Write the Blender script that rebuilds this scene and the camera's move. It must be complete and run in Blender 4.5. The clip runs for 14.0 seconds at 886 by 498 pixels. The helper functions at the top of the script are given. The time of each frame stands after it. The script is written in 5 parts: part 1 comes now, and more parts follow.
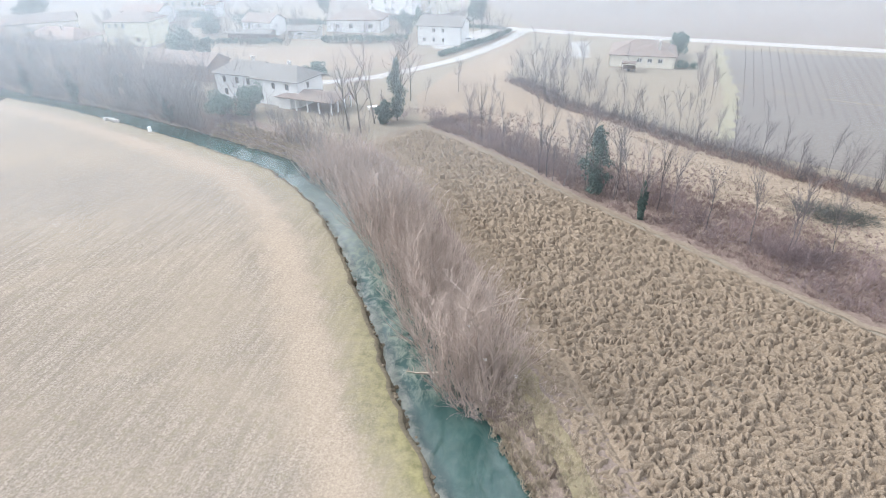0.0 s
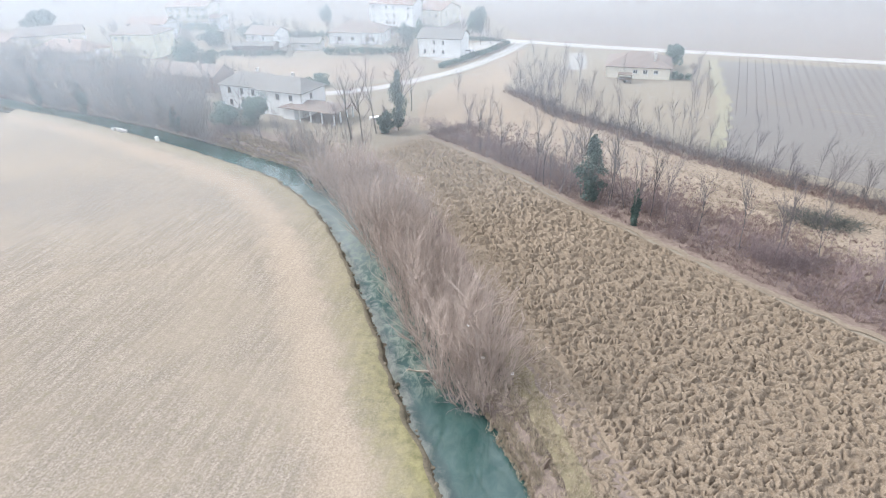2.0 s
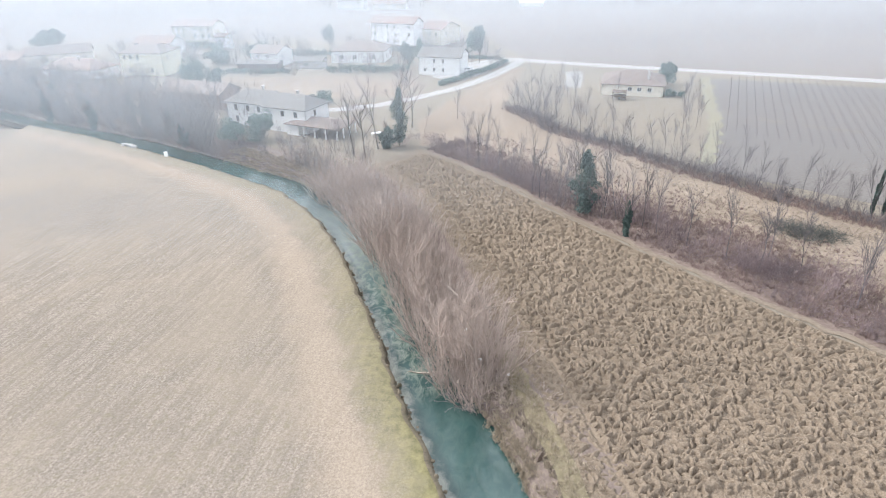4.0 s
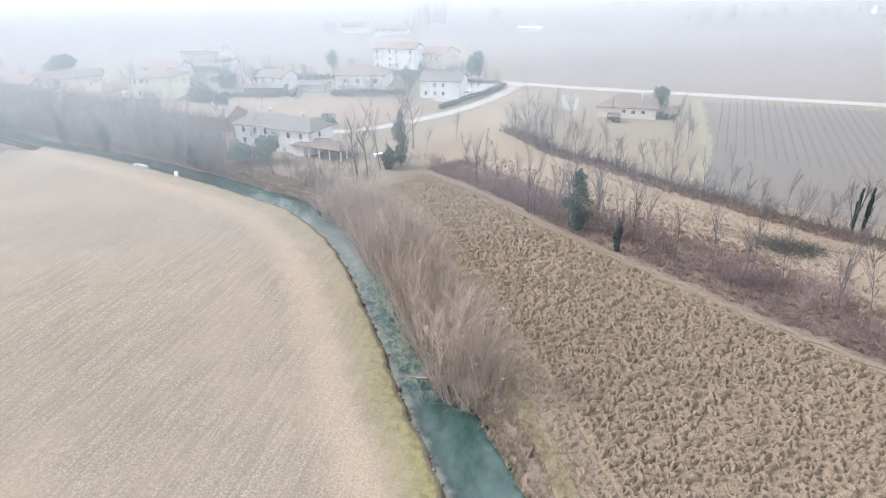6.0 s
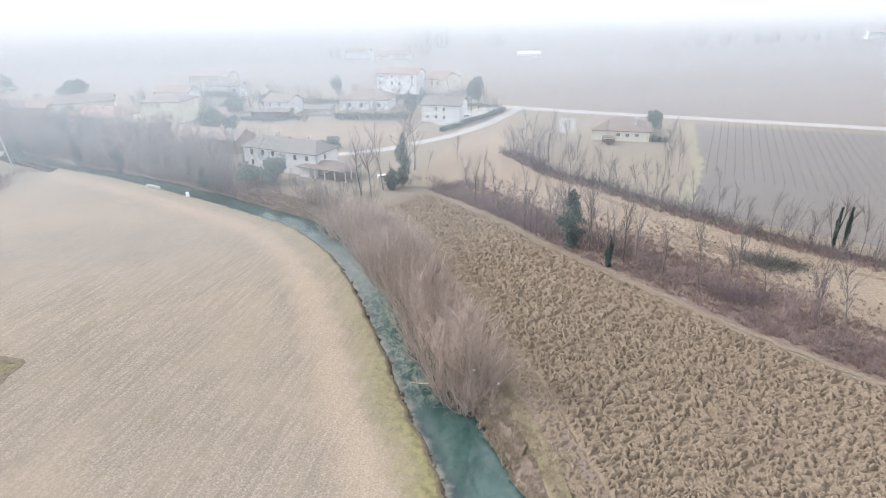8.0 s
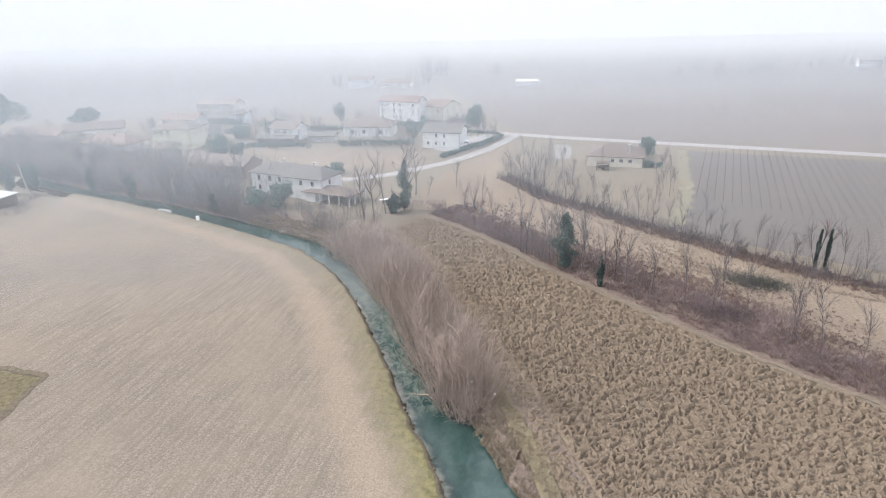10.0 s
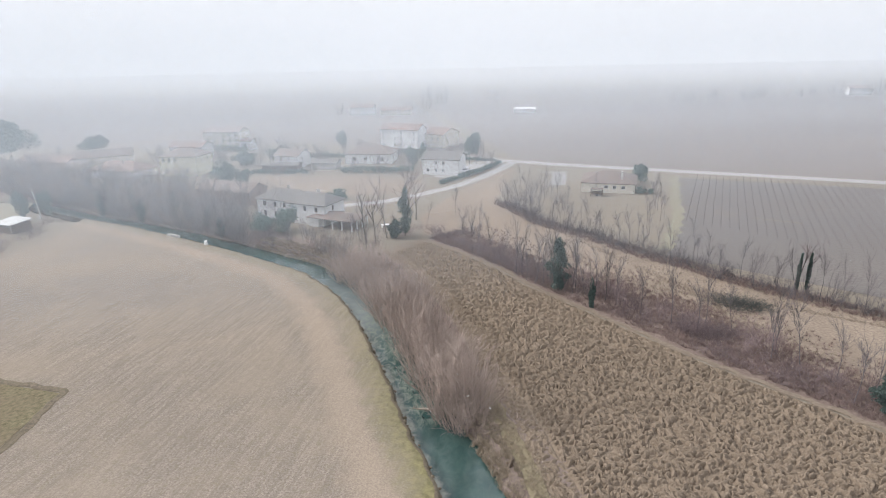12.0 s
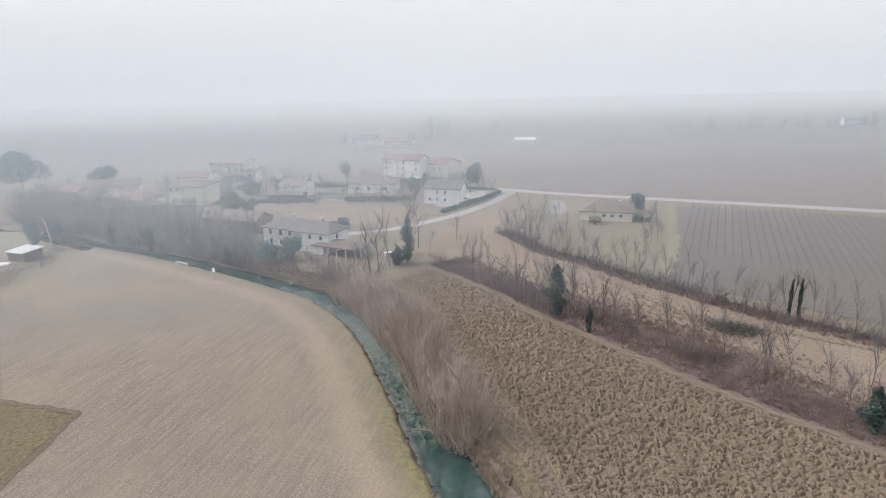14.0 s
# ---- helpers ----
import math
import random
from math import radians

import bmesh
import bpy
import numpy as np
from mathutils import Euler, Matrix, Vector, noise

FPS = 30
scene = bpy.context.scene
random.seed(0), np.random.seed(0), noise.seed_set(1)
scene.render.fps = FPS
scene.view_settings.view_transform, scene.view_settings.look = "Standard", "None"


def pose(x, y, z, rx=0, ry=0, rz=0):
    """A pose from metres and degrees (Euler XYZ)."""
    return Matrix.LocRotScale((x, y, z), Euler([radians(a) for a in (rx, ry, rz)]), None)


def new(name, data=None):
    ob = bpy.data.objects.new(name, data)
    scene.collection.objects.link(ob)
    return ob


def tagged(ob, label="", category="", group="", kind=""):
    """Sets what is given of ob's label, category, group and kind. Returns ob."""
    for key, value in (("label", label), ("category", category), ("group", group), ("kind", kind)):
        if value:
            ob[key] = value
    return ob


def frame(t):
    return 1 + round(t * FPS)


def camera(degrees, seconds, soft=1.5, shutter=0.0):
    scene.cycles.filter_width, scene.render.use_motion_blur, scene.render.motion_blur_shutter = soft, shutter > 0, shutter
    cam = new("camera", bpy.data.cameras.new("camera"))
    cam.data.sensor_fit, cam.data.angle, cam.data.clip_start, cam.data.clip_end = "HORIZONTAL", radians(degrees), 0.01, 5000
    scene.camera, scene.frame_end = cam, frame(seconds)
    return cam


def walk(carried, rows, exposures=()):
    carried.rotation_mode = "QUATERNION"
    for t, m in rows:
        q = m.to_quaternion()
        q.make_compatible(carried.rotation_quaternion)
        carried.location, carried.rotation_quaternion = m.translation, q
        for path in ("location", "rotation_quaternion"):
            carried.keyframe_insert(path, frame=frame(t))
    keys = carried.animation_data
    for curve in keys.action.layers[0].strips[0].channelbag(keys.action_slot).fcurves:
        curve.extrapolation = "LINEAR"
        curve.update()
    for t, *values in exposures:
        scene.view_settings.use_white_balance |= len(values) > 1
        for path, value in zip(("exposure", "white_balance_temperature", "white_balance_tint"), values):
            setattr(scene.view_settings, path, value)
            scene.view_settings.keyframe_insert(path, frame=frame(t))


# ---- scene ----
# Camera: a drone that backs away, climbs a little and tilts up.
cam = camera(73.4, 14.0, soft=0.85)
ROWS = [
    (0.0, 0.00, 0.00, 35.00, 0.00, -29.82, -1.08),
    (0.5, 0.00, -0.57, 35.12, -0.01, -29.58, -1.13),
    (1.0, 0.05, -1.15, 35.29, 0.04, -29.38, -1.14),
    (1.5, 0.09, -1.77, 35.46, 0.07, -29.13, -1.15),
    (2.0, 0.09, -2.45, 35.66, 0.04, -28.85, -1.13),
    (4.5, 0.18, -6.56, 36.73, 0.01, -26.87, -1.13),
    (5.0, 0.25, -7.52, 36.94, 0.04, -26.36, -1.12),
    (5.5, 0.35, -8.52, 37.20, 0.07, -25.84, -1.16),
    (6.0, 0.41, -9.56, 37.43, 0.09, -25.30, -1.15),
    (6.5, 0.44, -10.62, 37.69, 0.09, -24.76, -1.17),
    (7.0, 0.47, -11.72, 37.99, 0.12, -24.27, -1.15),
    (7.5, 0.52, -12.84, 38.30, 0.16, -23.78, -1.17),
    (8.0, 0.57, -14.01, 38.58, 0.19, -23.23, -1.19),
    (10.5, 0.81, -19.81, 40.28, 0.21, -20.29, -1.26),
    (11.0, 0.88, -21.00, 40.68, 0.17, -19.69, -1.25),
    (11.5, 0.90, -22.18, 41.05, 0.16, -19.11, -1.24),
    (12.0, 0.94, -23.33, 41.35, 0.15, -18.52, -1.24),
    (12.5, 0.97, -24.40, 41.66, 0.16, -17.92, -1.30),
    (13.0, 0.99, -25.35, 41.89, 0.19, -17.19, -1.29),
    (13.5, 1.01, -26.08, 42.01, 0.23, -16.43, -1.28),
    (14.0, 1.02, -26.63, 42.10, 0.27, -15.77, -1.34),
]


def aimed(x, y, z, yaw, pitch, roll):
    return pose(x, y, z, 90 + pitch, 0, yaw) @ pose(0, 0, 0, 0, 0, roll)


EXPOSURES = [(0.0, 0.72, 6250, 10), (4.5, 0.64, 6350, 11), (8.0, 0.48, 6480, 12), (10.5, 0.24, 6550, 13), (12.0, 0.08, 6580, 13), (14.0, -0.12, 6650, 13)]
walk(cam, [(t, aimed(x, y, z, yaw, pitch, roll)) for t, x, y, z, yaw, pitch, roll in ROWS], EXPOSURES)

# ---- world and light: bright fog under an overcast sky ----
SUN_ELEVATION, SUN_TURN = 37.0, 282.0
world = bpy.data.worlds.new("overcast")
scene.world = world
world.use_nodes = True
wn, wl = world.node_tree.nodes, world.node_tree.links
wn.clear()
sky = wn.new("ShaderNodeTexSky")
sky.sky_type, sky.sun_disc = "NISHITA", False
sky.sun_elevation, sky.sun_rotation = radians(SUN_ELEVATION), radians(SUN_TURN)
sky.air_density, sky.dust_density, sky.ozone_density = 1.0, 9.0, 1.0
grey = wn.new("ShaderNodeHueSaturation")
grey.inputs["Saturation"].default_value = 0.12
cloud = wn.new("ShaderNodeMix")
cloud.data_type = "RGBA"
cloud.inputs[0].default_value = 0.8
cloud.inputs[7].default_value = (9.0, 9.4, 10.0, 1)
back, wout = wn.new("ShaderNodeBackground"), wn.new("ShaderNodeOutputWorld")
back.inputs["Strength"].default_value = 0.13
wl.new(sky.outputs[0], grey.inputs["Color"])
wl.new(grey.outputs[0], cloud.inputs[6])
wl.new(cloud.outputs[2], back.inputs["Color"])
wl.new(back.outputs[0], wout.inputs["Surface"])
sun = new("sun", bpy.data.lights.new("sun", "SUN"))
sun.data.energy, sun.data.angle, sun.data.color = 2.8, radians(9), (1.0, 0.96, 0.9)
sun.matrix_world = pose(0, 0, 200, 90 - SUN_ELEVATION, 0, 360 - SUN_TURN - 180)


# ---- materials ----
def links_of(name):
    m = bpy.data.materials.new(name)
    m.use_nodes = True
    n, l = m.node_tree.nodes, m.node_tree.links
    return m, n, l, n["Principled BSDF"]


def ramp_of(n, stops):
    r = n.new("ShaderNodeValToRGB")
    while len(r.color_ramp.elements) < len(stops):
        r.color_ramp.elements.new(0.5)
    for e, (p, c) in zip(r.color_ramp.elements, stops):
        e.position, e.color = p, (*c, 1)
    return r


def noise_of(n, l, vec, scale, detail=4.0, rough=0.55, warp=0.0):
    t = n.new("ShaderNodeTexNoise")
    t.inputs["Scale"].default_value, t.inputs["Detail"].default_value = scale, detail
    t.inputs["Roughness"].default_value, t.inputs["Distortion"].default_value = rough, warp
    l.new(vec, t.inputs["Vector"])
    return t.outputs["Fac"]


def mixed(n, l, fac, a, b, blend="MIX"):
    m = n.new("ShaderNodeMix")
    m.data_type, m.blend_type = "RGBA", blend
    for sock, v in ((0, fac), (6, a), (7, b)):
        if isinstance(v, (int, float)):
            m.inputs[sock].default_value = v
        elif isinstance(v, tuple):
            m.inputs[sock].default_value = (*v, 1)
        else:
            l.new(v, m.inputs[sock])
    return m.outputs[2]


def spread(n, l, value, lo, hi):
    m = n.new("ShaderNodeMapRange")
    m.inputs[1].default_value, m.inputs[2].default_value = lo, hi
    l.new(value, m.inputs[0])
    return m.outputs[0]


def bumped(n, l, bsdf, height, strength, distance):
    b = n.new("ShaderNodeBump")
    b.inputs["Strength"].default_value, b.inputs["Distance"].default_value = strength, distance
    l.new(height, b.inputs["Height"])
    l.new(b.outputs[0], bsdf.inputs["Normal"])


def surface(name, dark, light, fine=8.0, coarse=0.3, rough=0.85, bump=0.3, depth=0.03, third=None, stretch=None, vary=0.0, gloss=0.5, haze_sheen=0.0):
    """Two scales of noise between two colours, a third colour in patches, and fine relief."""
    m, n, l, b = links_of(name)
    geo = n.new("ShaderNodeNewGeometry")
    vec = geo.outputs["Position"]
    if stretch:
        mp = n.new("ShaderNodeMapping")
        mp.inputs["Rotation"].default_value = (0, 0, radians(stretch[0]))
        mp.inputs["Scale"].default_value = (stretch[1], stretch[2], 1)
        l.new(vec, mp.inputs["Vector"])
        vec = mp.outputs[0]
    f1 = noise_of(n, l, vec, fine, 5, 0.65)
    f2 = noise_of(n, l, geo.outputs["Position"], coarse, 4, 0.6, 0.4)
    c = mixed(n, l, spread(n, l, f1, 0.3, 0.7), dark, light)
    mid = tuple((p + q) / 2 for p, q in zip(dark, light))
    c = mixed(n, l, mixed_value(n, l, spread(n, l, f2, 0.35, 0.7), 0.6), c, third or mid)
    if vary:
        info = n.new("ShaderNodeObjectInfo")
        hs = n.new("ShaderNodeHueSaturation")
        l.new(spread_to(n, l, info.outputs["Random"], 1 - vary, 1 + vary), hs.inputs["Value"])
        l.new(c, hs.inputs["Color"])
        c = hs.outputs[0]
    l.new(c, b.inputs["Base Color"])
    b.inputs["Roughness"].default_value = rough
    b.inputs["Specular IOR Level"].default_value = gloss
    # Blue-white sheen imitates haze on surfaces seen at a low angle.
    b.inputs["Sheen Weight"].default_value, b.inputs["Sheen Roughness"].default_value = haze_sheen * 0.25, 0.6
    b.inputs["Sheen Tint"].default_value = (0.76, 0.88, 1.0, 1)
    if bump:
        bumped(n, l, b, f1, bump, depth)
    return m


def mixed_value(n, l, value, factor):
    m = n.new("ShaderNodeMath")
    m.operation = "MULTIPLY"
    m.inputs[1].default_value = factor
    l.new(value, m.inputs[0])
    return m.outputs[0]


def spread_to(n, l, value, lo, hi):
    m = n.new("ShaderNodeMapRange")
    m.inputs[3].default_value, m.inputs[4].default_value = lo, hi
    l.new(value, m.inputs[0])
    return m.outputs[0]


def meadow_material():
    """Dry mown grass; by its distance from the bank it turns to a worn track and then to greener grass."""
    m, n, l, b = links_of("meadow_grass")
    geo = n.new("ShaderNodeNewGeometry")
    pos = geo.outputs["Position"]
    mp = n.new("ShaderNodeMapping")
    mp.vector_type = "TEXTURE"
    mp.inputs["Rotation"].default_value = (0, 0, radians(77))
    mp.inputs["Scale"].default_value = (12.0, 1.0, 1)
    l.new(pos, mp.inputs["Vector"])
    fine = noise_of(n, l, pos, 4.6, 6, 0.75)
    rows = noise_of(n, l, mp.outputs[0], 1.6, 5, 0.7, 0.3)
    patch = noise_of(n, l, pos, 0.07, 4, 0.55, 0.5)
    tuft = noise_of(n, l, pos, 1.3, 4, 0.6)
    c = mixed(n, l, spread(n, l, fine, 0.38, 0.62), (0.16, 0.137, 0.114), (0.315, 0.272, 0.23))
    c = mixed(n, l, mixed_value(n, l, spread(n, l, rows, 0.42, 0.6), 0.5), c, (0.14, 0.119, 0.098))
    c = mixed(n, l, mixed_value(n, l, spread(n, l, patch, 0.42, 0.62), 0.5), c, (0.265, 0.222, 0.175))
    c = mixed(n, l, mixed_value(n, l, spread(n, l, tuft, 0.5, 0.72), 0.4), c, (0.17, 0.152, 0.095))
    at = n.new("ShaderNodeAttribute")
    at.attribute_name = "edge"
    wob = n.new("ShaderNodeMath")
    wob.operation = "MULTIPLY_ADD"
    wob.inputs[1].default_value = 4.0
    l.new(noise_of(n, l, pos, 0.35, 4, 0.6), wob.inputs[0])
    l.new(at.outputs["Fac"], wob.inputs[2])
    e = wob.outputs[0]
    track = ramp_of(n, [(0.0, (0, 0, 0)), (0.13, (0, 0, 0)), (0.18, (1, 1, 1)), (0.22, (1, 1, 1)), (0.3, (0, 0, 0))])
    l.new(spread(n, l, e, 0, 40), track.inputs["Fac"])
    c = mixed(n, l, mixed_value(n, l, track.outputs[0], 0.6), c, mixed(n, l, spread(n, l, fine, 0.3, 0.7), (0.225, 0.18, 0.138), (0.39, 0.32, 0.252)))
    verge = n.new("ShaderNodeMapRange")
    verge.inputs[1].default_value, verge.inputs[2].default_value = 6.6, 2.6
    l.new(e, verge.inputs[0])
    green = mixed(n, l, spread(n, l, tuft, 0.35, 0.65), (0.115, 0.11, 0.045), (0.23, 0.21, 0.1))
    near = n.new("ShaderNodeSeparateXYZ")
    l.new(pos, near.inputs[0])
    ny = n.new("ShaderNodeMapRange")
    ny.inputs[1].default_value, ny.inputs[2].default_value, ny.inputs[3].default_value, ny.inputs[4].default_value = 28, 62, 0.85, 0.3
    l.new(near.outputs["Y"], ny.inputs[0])
    mul = n.new("ShaderNodeMath")
    mul.operation = "MULTIPLY"
    l.new(verge.outputs[0], mul.inputs[0])
    l.new(ny.outputs[0], mul.inputs[1])
    c = mixed(n, l, mul.outputs[0], c, green)
    l.new(c, b.inputs["Base Color"])
    b.inputs["Roughness"].default_value, b.inputs["Specular IOR Level"].default_value = 0.95, 0.2
    # Slight sheen, again in place of haze.
    b.inputs["Sheen Weight"].default_value, b.inputs["Sheen Roughness"].default_value = 0.03, 0.6
    bumped(n, l, b, fine, 0.6, 0.06)
    return m


def water_material():
    """Teal river: clear in the near pool, weedy upstream, pale along the silted edge; a pale band at the bend imitates
    reflected sky.
    """
    m, n, l, b = links_of("river_water")
    geo = n.new("ShaderNodeNewGeometry")
    pos = geo.outputs["Position"]
    deep = noise_of(n, l, pos, 0.22, 4, 0.6, 0.5)
    c = mixed(n, l, spread(n, l, deep, 0.35, 0.65), (0.012, 0.042, 0.04), (0.035, 0.075, 0.07))
    river_xyz = n.new("ShaderNodeSeparateXYZ")
    l.new(pos, river_xyz.inputs[0])
    # Pale stretch painted into the water colour in place of sky reflection.
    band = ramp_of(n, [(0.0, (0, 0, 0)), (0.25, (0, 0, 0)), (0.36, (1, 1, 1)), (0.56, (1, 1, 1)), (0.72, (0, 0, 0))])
    l.new(spread(n, l, river_xyz.outputs["Y"], 40, 110), band.inputs["Fac"])
    sky_band = n.new("ShaderNodeMath")
    sky_band.operation = "MULTIPLY"
    l.new(spread_to(n, l, noise_of(n, l, pos, 0.35, 4, 0.6, 0.6), 0.25, 1.15), sky_band.inputs[0])
    l.new(band.outputs[0], sky_band.inputs[1])
    c = mixed(n, l, mixed_value(n, l, sky_band.outputs[0], 0.6), c, (0.29, 0.32, 0.32))
    mp = n.new("ShaderNodeMapping")
    mp.inputs["Rotation"].default_value = (0, 0, radians(-20))
    mp.inputs["Scale"].default_value = (1.0, 0.55, 1)
    l.new(pos, mp.inputs["Vector"])
    weed = noise_of(n, l, mp.outputs[0], 1.1, 6, 0.72, 0.8)
    bed = ramp_of(n, [(0.0, (0.1, 0.1, 0.1)), (0.02, (0.1, 0.1, 0.1)), (0.07, (1, 1, 1)), (0.45, (1, 1, 1)), (0.6, (0.1, 0.1, 0.1))])
    l.new(spread(n, l, river_xyz.outputs["Y"], 35, 105), bed.inputs["Fac"])
    shoal = n.new("ShaderNodeMath")
    shoal.operation = "MULTIPLY"
    l.new(spread(n, l, weed, 0.43, 0.6), shoal.inputs[0])
    l.new(bed.outputs[0], shoal.inputs[1])
    c = mixed(n, l, mixed_value(n, l, shoal.outputs[0], 0.85), c, (0.185, 0.215, 0.18))
    at = n.new("ShaderNodeAttribute")
    at.attribute_name = "edge"
    wob = n.new("ShaderNodeMath")
    wob.operation = "MULTIPLY_ADD"
    wob.inputs[1].default_value = 2.6
    l.new(noise_of(n, l, pos, 0.55, 5, 0.6, 0.3), wob.inputs[0])
    l.new(at.outputs["Fac"], wob.inputs[2])
    margin = n.new("ShaderNodeMapRange")
    margin.interpolation_type = "SMOOTHSTEP"
    margin.inputs[1].default_value, margin.inputs[2].default_value = 2.7, 1.6
    l.new(wob.outputs[0], margin.inputs[0])
    c = mixed(n, l, mixed_value(n, l, margin.outputs[0], 0.8), c, mixed(n, l, spread(n, l, weed, 0.35, 0.65), (0.22, 0.23, 0.19), (0.35, 0.35, 0.295)))
    l.new(c, b.inputs["Base Color"])
    b.inputs["Roughness"].default_value, b.inputs["IOR"].default_value, b.inputs["Specular IOR Level"].default_value = 0.03, 1.46, 0.9
    bumped(n, l, b, noise_of(n, l, pos, 1.6, 3, 0.5, 0.6), 0.035, 0.02)
    return m


def roof_material(name, dark, light):
    m, n, l, b = links_of(name)
    tc = n.new("ShaderNodeTexCoord")
    w = n.new("ShaderNodeTexWave")
    w.inputs["Scale"].default_value, w.inputs["Distortion"].default_value = 1.4, 0.6
    l.new(tc.outputs["Object"], w.inputs["Vector"])
    moss = noise_of(n, l, tc.outputs["Object"], 0.5, 5, 0.65, 0.4)
    grain = noise_of(n, l, tc.outputs["Object"], 4.0, 4, 0.7)
    c = mixed(n, l, spread(n, l, grain, 0.3, 0.7), dark, light)
    c = mixed(n, l, mixed_value(n, l, spread(n, l, moss, 0.45, 0.7), 0.5), c, (0.13, 0.12, 0.1))
    l.new(c, b.inputs["Base Color"])
    b.inputs["Roughness"].default_value = 0.7
    bumped(n, l, b, w.outputs["Fac"], 0.7, 0.06)
    return m


def glass_material():
    m, n, l, b = links_of("window_glass")
    b.inputs["Base Color"].default_value = (0.11, 0.115, 0.12, 1)
    b.inputs["Roughness"].default_value = 0.08
    return m


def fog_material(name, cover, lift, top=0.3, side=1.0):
    """A flat see-through sheet standing in for haze: it lets most light pass and scatters the rest to both sides."""
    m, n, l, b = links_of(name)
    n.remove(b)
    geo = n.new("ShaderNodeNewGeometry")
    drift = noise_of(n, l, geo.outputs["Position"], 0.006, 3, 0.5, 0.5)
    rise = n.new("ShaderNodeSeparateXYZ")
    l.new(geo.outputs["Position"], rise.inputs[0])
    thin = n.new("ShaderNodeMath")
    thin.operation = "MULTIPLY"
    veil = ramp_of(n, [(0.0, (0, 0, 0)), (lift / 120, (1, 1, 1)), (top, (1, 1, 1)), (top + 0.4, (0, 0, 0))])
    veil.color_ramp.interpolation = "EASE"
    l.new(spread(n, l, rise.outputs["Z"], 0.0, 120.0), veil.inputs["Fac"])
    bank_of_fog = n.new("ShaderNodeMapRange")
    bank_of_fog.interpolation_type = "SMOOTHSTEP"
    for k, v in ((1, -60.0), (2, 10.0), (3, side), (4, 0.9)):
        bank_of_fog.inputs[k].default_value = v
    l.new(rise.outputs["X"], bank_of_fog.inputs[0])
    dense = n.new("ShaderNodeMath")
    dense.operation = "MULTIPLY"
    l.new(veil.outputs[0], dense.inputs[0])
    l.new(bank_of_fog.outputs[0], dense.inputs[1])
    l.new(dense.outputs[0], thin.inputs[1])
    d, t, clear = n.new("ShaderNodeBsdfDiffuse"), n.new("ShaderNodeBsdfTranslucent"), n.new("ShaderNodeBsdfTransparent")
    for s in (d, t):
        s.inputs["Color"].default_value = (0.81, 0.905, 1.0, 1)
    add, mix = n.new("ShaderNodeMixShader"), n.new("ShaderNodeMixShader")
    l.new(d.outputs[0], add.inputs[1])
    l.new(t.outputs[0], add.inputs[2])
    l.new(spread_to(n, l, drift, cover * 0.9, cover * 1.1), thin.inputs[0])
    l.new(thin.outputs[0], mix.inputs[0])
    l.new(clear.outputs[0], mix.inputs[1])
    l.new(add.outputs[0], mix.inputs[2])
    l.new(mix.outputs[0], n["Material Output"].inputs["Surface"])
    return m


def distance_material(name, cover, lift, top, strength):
    """Stands in for the white distance: a sheet glowing by emission like lit fog, thinning out upwards into the sky."""
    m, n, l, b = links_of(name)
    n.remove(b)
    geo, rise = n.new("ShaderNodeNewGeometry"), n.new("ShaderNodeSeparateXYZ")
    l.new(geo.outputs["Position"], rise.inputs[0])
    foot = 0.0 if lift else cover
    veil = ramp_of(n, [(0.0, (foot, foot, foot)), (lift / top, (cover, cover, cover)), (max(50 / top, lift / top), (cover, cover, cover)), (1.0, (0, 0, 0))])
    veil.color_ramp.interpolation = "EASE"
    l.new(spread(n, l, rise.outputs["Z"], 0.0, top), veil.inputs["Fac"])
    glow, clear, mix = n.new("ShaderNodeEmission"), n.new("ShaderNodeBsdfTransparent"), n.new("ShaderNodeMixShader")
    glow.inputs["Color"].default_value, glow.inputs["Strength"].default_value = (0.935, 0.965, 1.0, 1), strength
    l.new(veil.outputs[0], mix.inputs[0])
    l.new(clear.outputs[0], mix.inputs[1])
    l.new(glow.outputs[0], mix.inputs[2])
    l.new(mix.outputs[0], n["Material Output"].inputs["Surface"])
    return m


MEADOW, WATER, GLASS = meadow_material(), water_material(), glass_material()
GROUND = surface("rough_winter_grass", (0.14, 0.12, 0.095), (0.275, 0.238, 0.192), 2.2, 0.05, 0.95, 0.5, 0.08, (0.205, 0.182, 0.142), gloss=0.2, haze_sheen=0.1)
GREENFIELD = surface("green_tinged_grass", (0.085, 0.08, 0.045), (0.225, 0.195, 0.125), 1.8, 0.25, 0.95, 0.7, 0.08, (0.165, 0.13, 0.092), gloss=0.2)
TANGRASS = surface("dry_tan_grass", (0.18, 0.142, 0.108), (0.34, 0.28, 0.222), 2.4, 0.1, 0.95, 0.5, 0.08, (0.178, 0.142, 0.112), gloss=0.2, haze_sheen=0.09)
PLOUGH = surface("ploughed_clay", (0.13, 0.102, 0.076), (0.285, 0.231, 0.178), 9.0, 0.12, 0.92, 1.0, 0.06, (0.175, 0.139, 0.105), gloss=0.22, haze_sheen=0.02)
EARTH = surface("trodden_earth", (0.14, 0.112, 0.087), (0.25, 0.205, 0.16), 3.0, 0.3, 0.95, 0.5, 0.05, gloss=0.2, haze_sheen=0.06)
BANK = surface("muddy_bank", (0.080, 0.068, 0.048), (0.192, 0.156, 0.112), 2.5, 0.4, 0.9, 0.8, 0.1, (0.136, 0.116, 0.076))
